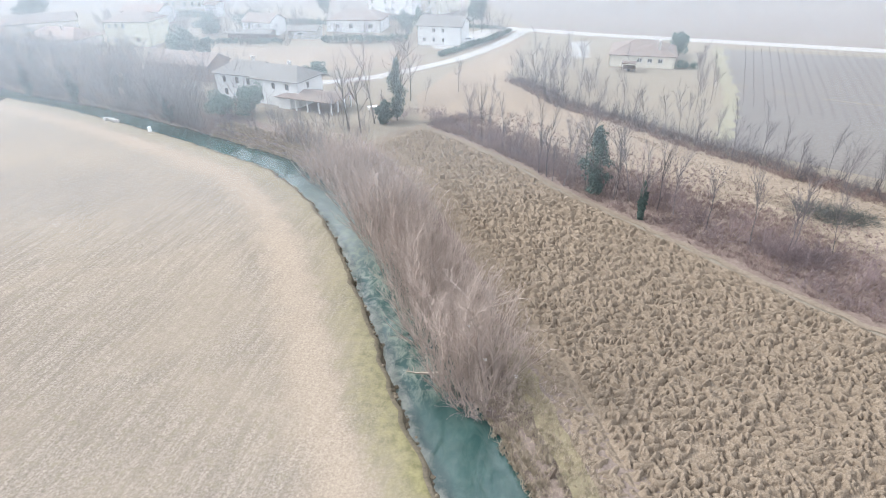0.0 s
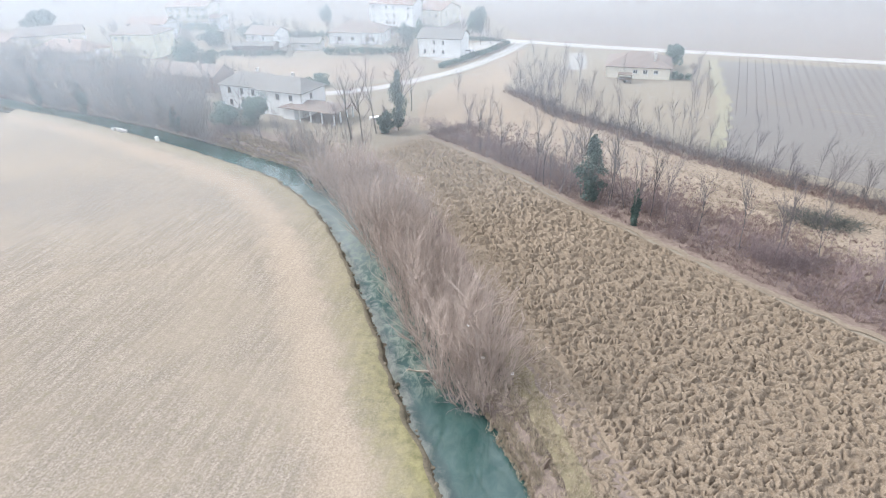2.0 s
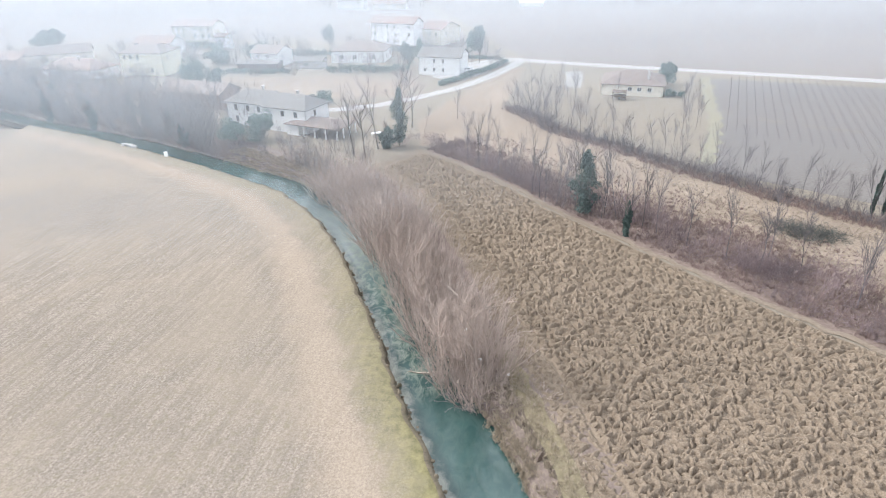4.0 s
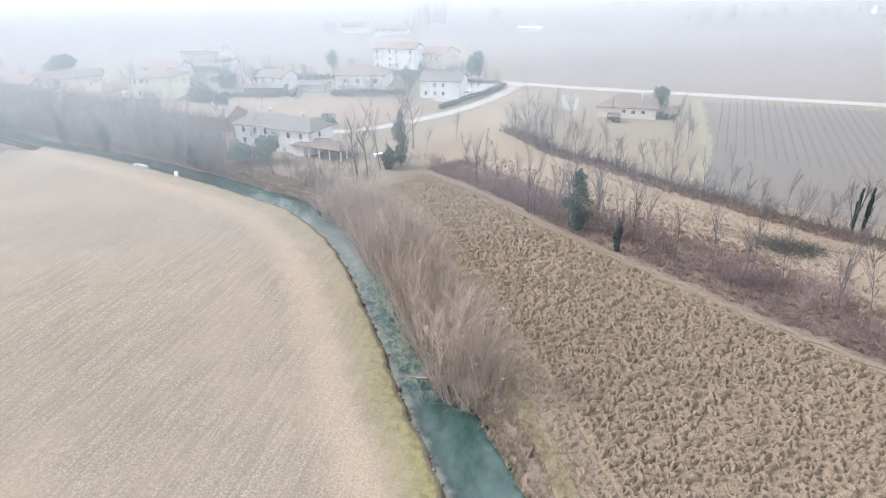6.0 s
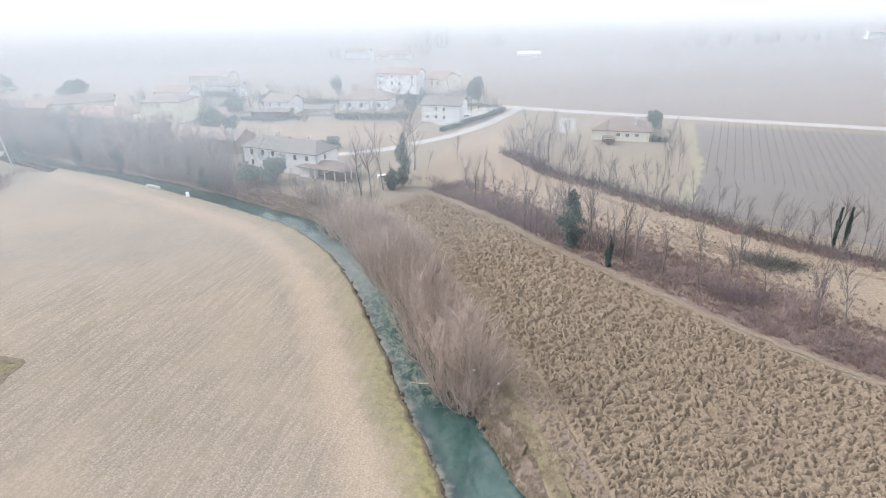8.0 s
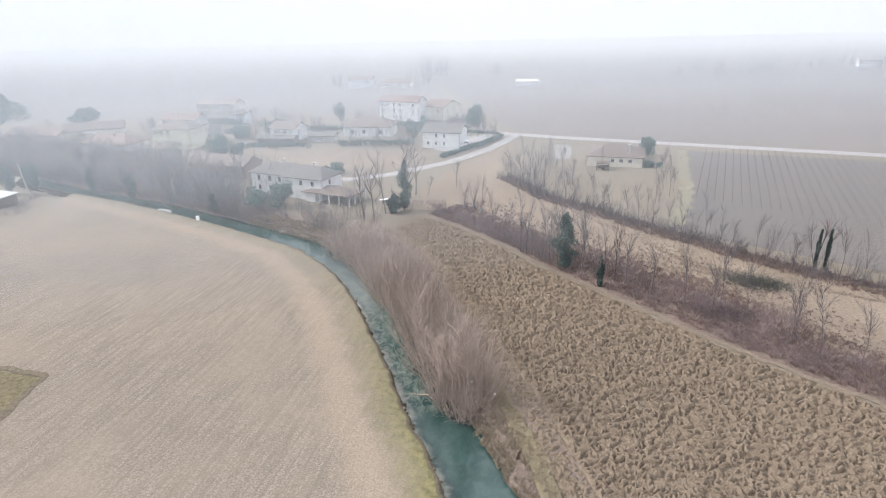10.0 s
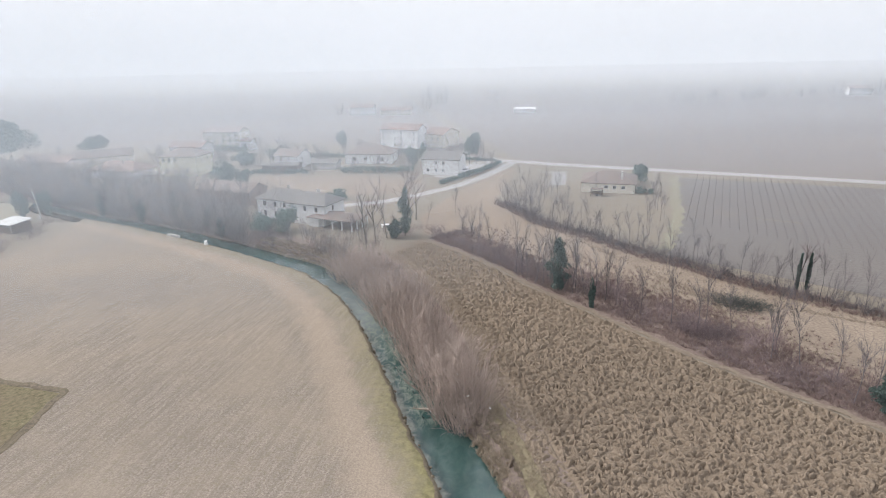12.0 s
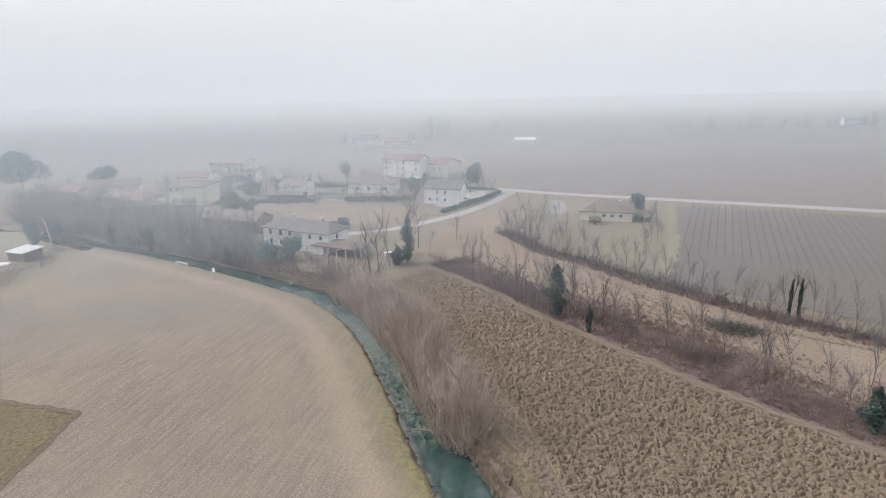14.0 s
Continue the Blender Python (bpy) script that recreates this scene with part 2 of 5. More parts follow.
BANKGRASS = surface("dead_bank_grass", (0.110, 0.088, 0.076), (0.250, 0.201, 0.175), 3.0, 0.3, 0.95, 0.8, 0.1, (0.170, 0.135, 0.119), gloss=0.2, haze_sheen=0.06)
STRIP = surface("grass_strip", (0.14, 0.12, 0.075), (0.25, 0.212, 0.14), 3.0, 0.2, 0.95, 0.5, 0.06, (0.2, 0.178, 0.12), gloss=0.2, haze_sheen=0.08)
FARFIELD = surface("far_field_soil", (0.15, 0.13, 0.12), (0.21, 0.185, 0.17), 0.6, 0.012, 0.95, 0.2, 0.05, (0.2, 0.17, 0.15), gloss=0.2, haze_sheen=0.11)
DITCH = surface("drain_mud", (0.14, 0.135, 0.13), (0.2, 0.195, 0.19), 2.0, 0.2, 0.9, 0.2, 0.02, gloss=0.2, haze_sheen=0.08)
YARDGRASS = surface("pale_yard_grass", (0.17, 0.158, 0.118), (0.29, 0.272, 0.205), 2.0, 0.2, 0.95, 0.4, 0.05, (0.225, 0.212, 0.155), gloss=0.2, haze_sheen=0.11)
VINESOIL = surface("vineyard_soil", (0.12, 0.108, 0.1), (0.19, 0.177, 0.166), 1.6, 0.06, 0.95, 0.06, 0.05, (0.15, 0.139, 0.13), gloss=0.2, haze_sheen=0.1)
SCRUB = surface("scrub_litter", (0.115, 0.086, 0.074), (0.245, 0.19, 0.163), 2.0, 0.25, 0.95, 0.6, 0.1, (0.138, 0.103, 0.088), gloss=0.2, haze_sheen=0.09)
ASPHALT = surface("pale_worn_asphalt", (0.270, 0.262, 0.251), (0.375, 0.367, 0.352), 4.0, 0.2, 0.8, 0.2, 0.01)
GRAVEL = surface("white_gravel", (0.22, 0.215, 0.205), (0.34, 0.335, 0.32), 2.0, 0.2, 0.9, 0.4, 0.03)
TWIG = surface("reddish_twig_bark", (0.235, 0.186, 0.163), (0.5, 0.415, 0.365), 2.0, 0.15, 0.85, 0, vary=0.22, haze_sheen=0.15)
BRAMBLE = surface("purple_bramble_cane", (0.115, 0.086, 0.09), (0.265, 0.203, 0.205), 2.0, 0.15, 0.8, 0, vary=0.25, haze_sheen=0.4)
BRAMBLEGREY = surface("grey_bramble_cane", (0.05, 0.055, 0.052), (0.125, 0.13, 0.12), 2.0, 0.3, 0.8, 0, vary=0.15, haze_sheen=0.2)
HEDGETWIG = surface("blue_grey_twig_bark", (0.085, 0.078, 0.084), (0.2, 0.182, 0.19), 2.0, 0.15, 0.85, 0, vary=0.22)
GREYTWIG = surface("grey_twig_bark", (0.10, 0.088, 0.085), (0.24, 0.215, 0.205), 2.0, 0.1, 0.85, 0, vary=0.2, haze_sheen=0.9)
BARK = surface("grey_trunk_bark", (0.07, 0.062, 0.056), (0.155, 0.138, 0.125), 5.0, 0.6, 0.9, 0, vary=0.2, haze_sheen=0.3)
IVY = surface("ivy_leaf", (0.038, 0.064, 0.058), (0.1, 0.14, 0.125), 3.0, 0.6, 0.75, 0, gloss=0.25, vary=0.15, haze_sheen=0.25)
LEAF = surface("evergreen_leaf", (0.032, 0.078, 0.062), (0.09, 0.165, 0.135), 3.0, 0.5, 0.55, 0, vary=0.2, haze_sheen=0.6)
PLASTER = surface("white_plaster", (0.6, 0.61, 0.62), (0.76, 0.765, 0.77), 3.0, 0.35, 0.9, 0.1, 0.005, (0.58, 0.58, 0.58))
YELLOW = surface("pale_yellow_plaster", (0.6, 0.575, 0.45), (0.72, 0.695, 0.57), 3.0, 0.35, 0.9, 0.1, 0.005)
CREAM = surface("cream_plaster", (0.58, 0.54, 0.46), (0.72, 0.68, 0.6), 3.0, 0.3, 0.9, 0.1, 0.005)
PINK = surface("faded_pink_plaster", (0.46, 0.37, 0.33), (0.6, 0.5, 0.45), 3.0, 0.3, 0.9, 0.1, 0.005)
BRICK = surface("old_brick", (0.184, 0.104, 0.080), (0.320, 0.216, 0.168), 4.0, 0.4, 0.9, 0.3, 0.02, (0.288, 0.232, 0.200))
ROOFGREY = roof_material("weathered_grey_tiles", (0.12, 0.115, 0.112), (0.2, 0.19, 0.182))
ROOFRED = roof_material("faded_red_tiles", (0.2, 0.125, 0.102), (0.3, 0.205, 0.172))
ROOFBROWN = roof_material("brown_tiles", (0.14, 0.105, 0.09), (0.23, 0.18, 0.158))
STRAW = surface("dead_straw", (0.2, 0.165, 0.125), (0.42, 0.355, 0.275), 3.0, 0.3, 0.9, 0, vary=0.1)
TANSTRAW = surface("tan_straw", (0.26, 0.213, 0.17), (0.42, 0.355, 0.29), 1.0, 0.1, 0.9, 0)
RUSSET = surface("russet_weed", (0.16, 0.117, 0.107), (0.31, 0.235, 0.215), 1.0, 0.1, 0.9, 0)
WOOD = surface("dark_timber", (0.08, 0.06, 0.05), (0.17, 0.13, 0.10), 6.0, 0.8, 0.8, 0.2, 0.005)
PALEWOOD = surface("bleached_timber", (0.34, 0.29, 0.24), (0.5, 0.44, 0.37), 6.0, 0.8, 0.85, 0.2, 0.005)
METALROOF = surface("pale_sheet_metal", (0.50, 0.51, 0.51), (0.64, 0.65, 0.64), 2.0, 0.4, 0.5, 0.1, 0.005)
CONCRETE = surface("concrete", (0.36, 0.35, 0.34), (0.52, 0.51, 0.49), 3.0, 0.4, 0.9, 0.2, 0.01)
WHITE = surface("white_plastic", (0.74, 0.75, 0.75), (0.82, 0.82, 0.82), 4.0, 0.6, 0.5, 0)
CARPAINT = surface("white_car_paint", (0.76, 0.77, 0.78), (0.8, 0.8, 0.81), 3.0, 0.5, 0.25, 0)
RUBBER = surface("black_rubber", (0.02, 0.02, 0.02), (0.05, 0.05, 0.05), 6.0, 1.0, 0.8, 0)


# ---- mesh helpers ----
def mesh_of(name, verts, faces, mat, smooth=False):
    me = bpy.data.meshes.new(name)
    me.from_pydata([tuple(map(float, v)) for v in verts], [], [tuple(map(int, f)) for f in faces])
    me.materials.append(mat)
    if smooth:
        me.shade_smooth()
    me.update()
    return me


def thing(name, label, category, m=None, group="", kind=""):
    ob = new(name)
    ob.empty_display_size = 0.2
    if m is not None:
        ob.matrix_world = m
    return tagged(ob, label, category, group, kind)


def piece(name, me, parent, label="", m=None):
    ob = new(name, me)
    ob.parent = parent
    if m is not None:
        ob.matrix_local = m
    return tagged(ob, label)


def part(name, bm, mat, parent, label=""):
    me = bpy.data.meshes.new(name)
    bm.to_mesh(me)
    bm.free()
    me.materials.append(mat)
    return piece(name, me, parent, label)


def block(bm, x0, x1, y0, y1, z0, z1):
    """A box from its bounds, added to bm."""
    v = [bm.verts.new((x, y, z)) for z in (z0, z1) for x, y in ((x0, y0), (x1, y0), (x1, y1), (x0, y1))]
    for f in ((3, 2, 1, 0), (4, 5, 6, 7), (0, 1, 5, 4), (1, 2, 6, 5), (2, 3, 7, 6), (3, 0, 4, 7)):
        bm.faces.new([v[i] for i in f])
    return bm


def box_part(name, bounds, mat, parent, label="", bevel=0.0):
    bm = block(bmesh.new(), *bounds)
    if bevel:
        bmesh.ops.bevel(bm, geom=bm.edges[:], offset=bevel, segments=2, affect="EDGES")
    return part(name, bm, mat, parent, label)


def resampled(line, count):
    p = np.array(line, float)
    s = np.r_[0, np.cumsum(np.hypot(*np.diff(p, axis=0).T))]
    at = np.linspace(0, s[-1], count)
    return np.stack([np.interp(at, s, p[:, k]) for k in range(p.shape[1])], 1)


def smoothed(line, count, rounds=3):
    p = resampled(line, count)
    for _ in range(rounds):
        q = p.copy()
        q[1:-1] = (p[:-2] + 2 * p[1:-1] + p[2:]) / 4
        p = q
    return p


def normals_of(p):
    d = np.gradient(p, axis=0)
    d /= np.hypot(d[:, 0], d[:, 1])[:, None]
    return np.stack([d[:, 1], -d[:, 0]], 1)


def lattice_faces(rows, cols):
    i, j = np.meshgrid(np.arange(rows - 1), np.arange(cols - 1), indexing="ij")
    a = (i * cols + j).ravel()
    return np.stack([a, a + 1, a + cols + 1, a + cols], 1)


def lattice(name, pts, mat, label, category, smooth=True, kind="structure", edge=None):
    """A sheet from a (rows, cols, 3) array."""
    r, c, _ = pts.shape
    me = mesh_of(name, pts.reshape(-1, 3), lattice_faces(r, c), mat, smooth)
    if edge is not None:
        me.attributes.new("edge", "FLOAT", "POINT").data.foreach_set("value", np.ascontiguousarray(edge.ravel(), dtype=np.float32))
    ob = new(name, me)
    if me.polygons[0].normal.z < 0:
        me.flip_normals()
    return tagged(ob, label, category, kind=kind)


def ruled(a, b, cols):
    f = np.linspace(0, 1, cols)[None, :, None]
    return a[:, None, :] * (1 - f) + b[:, None, :] * f


def rough_z(p, amount, scale, seed=0.0):
    return np.array([noise.noise((x * scale + seed, y * scale, seed)) for x, y in p.reshape(-1, 2)]).reshape(p.shape[:-1]) * amount


def raised(xy, z):
    return np.concatenate([xy, np.broadcast_to(np.asarray(z, float), xy.shape[:-1])[..., None]], -1)


def inside(px, py, poly):
    hit = np.zeros(px.shape, bool)
    q = np.array(poly)
    for (x0, y0), (x1, y1) in zip(q, np.roll(q, -1, 0)):
        cross = (y0 > py) != (y1 > py)
        hit ^= cross & (px < (x1 - x0) * (py - y0) / (y1 - y0 + 1e-12) + x0)
    return hit


# ---- plan ----
WATER_Z = -1.35
BANK_LINE = [(16, -45), (8, 0), (2.2, 18), (-0.7, 26.8), (-2.4, 31.4), (-3.9, 35.5), (-5.7, 41.9), (-8.1, 49.4), (-11.4, 59), (-14.7, 67.6), (-18.9, 76.3), (-24.3, 84.3), (-30.3, 90.2), (-38.8, 96.5), (-49.3, 104.3), (-63.9, 114), (-80.8, 124.5), (-98.5, 133.5), (-125, 150), (-170, 172), (-260, 205)]
PLOUGH_LEFT = [(12.6, 5), (11.2, 20), (10.2, 27.1), (9.1, 32.8), (7.7, 38.9), (6.2, 43.9), (4.9, 49.5), (3.6, 57.5), (-0.6, 71.9), (-7.3, 88.6), (-12.2, 98.0)]
PLOUGH_RIGHT = [(72, 3), (60, 18.5), (48.8, 33.4), (39.8, 43.8), (35.4, 49.6), (29.4, 58.3), (22.9, 67.6), (17.2, 75.9), (10.6, 87.7), (3.8, 97.4), (-3.6, 106.4)]
HEDGE_LINE = [(17.6, 139.6), (25.6, 118.3), (35.3, 105.6), (42.2, 94.1), (48.1, 87.3), (54.9, 77.5), (61.4, 70.3), (71.1, 60.5), (85, 47), (105, 28)]
ROAD_LINE = [(2, 218), (15.6, 211.5), (28.4, 204.4), (46.3, 194.7), (74.4, 182.2), (99.4, 171.2), (138, 153.9), (220, 117), (400, 35)]
LANE_LINE = [(27.5, 202), (22, 190), (15.3, 177.5), (9, 168), (3.2, 160.5), (-7.2, 151), (-15.2, 144.8), (-23.2, 141.4), (-34, 139.5)]

bank = smoothed(BANK_LINE, 420, 6)
bank_n = normals_of(bank)
wiggle = rough_z(bank, 0.5, 0.35, 4.0) + rough_z(bank, 0.25, 1.3, 9.0)


def beside(offset, shake=1.0):
    return bank + bank_n * (offset + shake * wiggle)[:, None]


# ---- ground, one sheet to the horizon, with the bed of the river sunk into it ----
def ground():
    fine = np.arange(-130, 110, 1.6)
    xs = np.r_[-4000, -2500, -1500, -900, -600, -400, -280, -200, -160, fine, 120, 150, 200, 280, 400, 600, 900, 1500, 2500, 4000]
    fy = np.arange(-10, 160, 1.6)
    ys = np.r_[-1500, -600, -200, -80, -40, -20, fy, 165, 180, 200, 230, 270, 330, 420, 560, 800, 1200, 2000, 3000, 4500]
    gx, gy = np.meshgrid(xs, ys, indexing="ij")
    river = np.r_[beside(-2.6, 0), beside(10.4, 0)[::-1]]
    z = np.where(inside(gx, gy, river), -2.9, 0.0)
    pts = np.stack([gx, gy, z], -1)
    return lattice("ground", pts, GROUND, "winter grassland of dull tan and green", "ground")


ground()

# The mown meadow within the bend.
MEADOW_FAR = [(-50, -45), (-49, 10), (-48.8, 44.5), (-62, 48.5), (-80, 73), (-97, 97), (-96, 107), (-95, 120), (-96.4, 132.6)]
inner = bank[: int(np.argmin(np.abs(bank[:, 0] + 97)))]
n_in = len(inner)
inner_edge = beside(-0.1)[:n_in]
far_edge = resampled(MEADOW_FAR, n_in)
flat = ruled(inner_edge, far_edge, 90)
from_bank = np.hypot(*np.moveaxis(flat - inner_edge[:, None, :], -1, 0))
meadow_z = 0.05 + rough_z(flat, 0.06, 0.4) - 0.12 * np.exp(-from_bank / 0.5)
lattice("meadow", raised(flat, meadow_z), MEADOW, "mown dry pale meadow with faint mowing lines", "meadow", edge=from_bank)

# A greener field past a shallow furrow at the meadow's corner.
corner = np.array([[(-49.6, -45), (-400, -45)], [(-49.4, 44.2), (-400, 30)], [(-62, 47.6), (-400, 60)]], float)
lattice("field", raised(ruled(resampled(corner[:, 0], 40), resampled(corner[:, 1], 40), 40), 0.06), GREENFIELD, "field of green-tinged dry grass beside the meadow", "field")
furrow_in = smoothed([(-48.6, 20), (-48.9, 44.8), (-62, 48.3), (-75, 51)], 60, 1)
furrow_n = normals_of(furrow_in)
prof = [(-0.55, 0.065), (-0.25, 0.2), (0.0, 0.07), (0.22, 0.15), (0.5, 0.065)]
shake = rough_z(furrow_in, 0.5, 0.5, 3.0)
lattice("furrow", np.stack([raised(furrow_in + furrow_n * (o + shake)[:, None], z) for o, z in prof], 1), BANK, "low ridge of bare earth between two fields", "furrow")

# ---- river ----
across = np.linspace(0.2, 7.4, 16)
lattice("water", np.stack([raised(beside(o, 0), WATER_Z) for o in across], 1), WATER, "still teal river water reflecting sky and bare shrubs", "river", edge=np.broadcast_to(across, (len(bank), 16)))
lump = rough_z(bank, 0.3, 0.9, 2.0)
left_prof = [(-0.35, 0.02), (0.02, -0.05), (0.13, -0.35), (0.2, -0.8), (0.32, -1.2), (0.5, -1.5), (1.6, -2.6)]
lattice("river_bank", np.stack([raised(beside(o) + bank_n * (lump * (0.3 if k in (2, 3, 4) else 0))[:, None], z) for k, (o, z) in enumerate(left_prof)], 1), BANK, "steep crumbling bank of dark mud", "bank")
right_prof = [(5.0, -2.6), (6.3, -1.6), (6.8, -1.32), (7.1, -0.95), (7.6, -0.55), (8.6, -0.25), (10.0, 0.02), (12.0, 0.07), (14.5, 0.03)]
lattice("river_bank", np.stack([raised(beside(o, 1.0 if o < 9 else 0.2) + 0, z + (lump * 0.5 if 6.5 < o < 12 else lump * 0)) for o, z in right_prof], 1), BANKGRASS, "sloping bank of dead tussock grass", "bank")


# Clods of sod broken from the steep bank.
def sods(count, seed):
    rng = np.random.default_rng(seed)
    v, f = [], []
    ico = [(0, 0, 1), (0.9, 0, 0.45), (0.28, 0.85, 0.45), (-0.72, 0.53, 0.45), (-0.72, -0.53, 0.45), (0.28, -0.85, 0.45), (0.72, 0.53, -0.45), (-0.28, 0.85, -0.45), (-0.9, 0, -0.45), (-0.28, -0.85, -0.45), (0.72, -0.53, -0.45), (0, 0, -1)]
    tri = [(0, 1, 2), (0, 2, 3), (0, 3, 4), (0, 4, 5), (0, 5, 1), (1, 6, 2), (2, 7, 3), (3, 8, 4), (4, 9, 5), (5, 10, 1), (6, 7, 2), (7, 8, 3), (8, 9, 4), (9, 10, 5), (10, 6, 1), (11, 7, 6), (11, 8, 7), (11, 9, 8), (11, 10, 9), (11, 6, 10)]
    edge = beside(0.0)
    for _ in range(count):
        i = rng.integers(55, 230)
        drop = rng.random() ** 1.3
        c = np.r_[edge[i] + bank_n[i] * (0.05 + 0.4 * drop) + rng.normal(0, 0.12, 2), -0.05 - 1.25 * drop]
        size = rng.uniform(0.08, 0.24) * np.array([1, 1, 0.7])
        at = len(v)
        v += [tuple(c + np.array(p) * size * rng.uniform(0.7, 1.25)) for p in ico]
        f += [tuple(at + k for k in t) for t in tri]
    tagged(new("bank_sods", mesh_of("bank_sods", v, f, BANK)), "dark clods of sod along the broken bank", "earth", kind="stuff")


sods(480, 12)


# ---- ploughed field: turned clods over the whole heap of the soil ----
def clod_raster(x0, x1, y0, y1, step, seed):
    rng = np.random.default_rng(seed)
    nx, ny = int((x1 - x0) / step), int((y1 - y0) / step)
    h = np.zeros((nx, ny))
    count = int((x1 - x0) * (y1 - y0) * 4.4)
    cx, cy = rng.uniform(x0, x1, count), rng.uniform(y0, y1, count)
    keep = inside(cx, cy, np.r_[np.array(PLOUGH_LEFT), np.array(PLOUGH_RIGHT)[::-1]])
    cx, cy = cx[keep], cy[keep]
    count = len(cx)
    turn = rng.normal(radians(-10), 1.0, count)
    big = rng.random(count)
    long, wide = 0.28 + 0.34 * big, 0.12 + 0.11 * big
    tall = rng.uniform(0.6, 1.0, count) * (0.32 + 0.28 * big)
    curl = rng.normal(0, 0.9, count)
    for k in range(count):
        r = int(1.15 * long[k] / step) + 2
        i, j = int((cx[k] - x0) / step), int((cy[k] - y0) / step)
        i0, i1, j0, j1 = max(i - r, 0), min(i + r + 1, nx), max(j - r, 0), min(j + r + 1, ny)
        if i0 >= i1 or j0 >= j1:
            continue
        dx = (np.arange(i0, i1) * step + x0 - cx[k])[:, None]
        dy = (np.arange(j0, j1) * step + y0 - cy[k])[None, :]
        u, v = dx * np.cos(turn[k]) + dy * np.sin(turn[k]), -dx * np.sin(turn[k]) + dy * np.cos(turn[k])
        v = v + curl[k] * u * u
        rr = (u / long[k]) ** 2 + (v / wide[k]) ** 2
        lump = tall[k] * np.clip(1 - rr, 0, 1) ** 0.42 * (1 + 0.4 * v / wide[k])
        h[i0:i1, j0:j1] = np.maximum(h[i0:i1, j0:j1], lump)
    crumb = rng.normal(0, 1, h.shape)
    crumb = crumb + np.roll(crumb, 1, 0) + np.roll(crumb, 1, 1) + np.roll(crumb, (1, 1), (0, 1))
    return h + 0.016 * crumb


def ploughed_field():
    left, right = smoothed(PLOUGH_LEFT, 1400, 12), smoothed(PLOUGH_RIGHT, 1400, 12)
    left = left + normals_of(left) * rough_z(left, 0.5, 0.5, 7.0)[:, None]
    right = right + normals_of(right) * rough_z(right, 0.4, 0.4, 17.0)[:, None]
    near = np.flatnonzero(left[:, 1] > 19)
    near = np.r_[near[near < 650], near[(near >= 650) & (near < 1000)][::2], near[near >= 1000][::3]]
    left, right = left[near], right[near]
    xy = ruled(left, right, 530)
    x0, x1, y0, y1, step = -16.0, 78.0, 0.0, 110.0, 0.06
    h = clod_raster(x0, x1, y0, y1, step, 5)
    fx, fy = (xy[..., 0] - x0) / step, (xy[..., 1] - y0) / step
    i, j = np.clip(fx.astype(int), 0, h.shape[0] - 2), np.clip(fy.astype(int), 0, h.shape[1] - 2)
    a, b = np.clip(fx - i, 0, 1), np.clip(fy - j, 0, 1)
    z = h[i, j] * (1 - a) * (1 - b) + h[i + 1, j] * a * (1 - b) + h[i, j + 1] * (1 - a) * b + h[i + 1, j + 1] * a * b
    cols = np.arange(xy.shape[1]) / (xy.shape[1] - 1)
    rim = np.minimum(cols, 1 - cols)[None, :] * np.hypot(*(right - left).T)[:, None]
    fade = np.clip(rim / 0.9, 0, 1)
    from_left = cols[None, :] * np.hypot(*(right - left).T)[:, None]
    groove = 1 - 0.92 * np.exp(-(((from_left - 3.0) / 0.28) ** 2)) * np.clip((56 - xy[..., 1]) / 14, 0, 1)
    fade = fade * groove * np.where(from_left < 3.0, 0.6, 1.0)
    end = np.clip((len(z) - 1 - np.arange(len(z))) / 12, 0, 1)[:, None]
    z = 0.05 + z * fade * end + rough_z(xy[::4, ::4], 0.12, 0.12).repeat(4, 0).repeat(4, 1)[: z.shape[0], : z.shape[1]] * 0.3
    lattice("ploughed_field", raised(xy, z), PLOUGH, "freshly ploughed field of curled brown clay clods", "ploughed field", smooth=False)


ploughed_field()


def ribbon(name, line, width, mat, label, category, z=0.05, count=160, ragged=0.0, crown=0.0):
    p = smoothed(line, count, 2)
    nrm = normals_of(p)
    off = [-1, -0.5, 0, 0.5, 1]
    shake = rough_z(p, ragged, 0.5, 5.0)
    return lattice(name, np.stack([raised(p + nrm * (o * width / 2 + (shake if abs(o) == 1 else 0 * shake))[:, None], z + crown * (1 - o * o)) for o in off], 1), mat, label, category)


def aside(line, offset):
    p = resampled(line, 80)
    return (p + normals_of(p) * offset).tolist()


lattice("scrub_ground", raised(ruled(resampled([(6.8, 39), (4.5, 44), (2.0, 52), (-0.8, 61.5), (-5.0, 72), (-11.5, 87), (-16, 95)], 80), resampled([(7.6, 40), (5.6, 45.5), (4.3, 52), (2.6, 61), (-0.9, 72), (-7.6, 88.6), (-12.4, 98)], 80), 8), 0.085), SCRUB, "brown litter under the riverside thicket", "scrub")
ribbon("grass_strip", [(11.7, 5), (10.1, 20), (9.2, 27.1), (8.1, 32.8), (6.8, 38.6), (5.5, 43)], 1.9, STRIP, "narrow strip of yellow-green grass along the ploughing", "grass strip", 0.1, ragged=0.5)
ribbon("field_path", aside(PLOUGH_RIGHT, 0.7), 0.9, EARTH, "narrow trodden earth path along the ploughing", "path", 0.075, ragged=0.7, crown=0.03)
ribbon("field_path", [(-13.5, 96.5), (-9, 102.5), (-3.5, 107.2)], 1.6, EARTH, "narrow trodden earth path at the ploughing's end", "path", 0.08, 30, ragged=0.2)

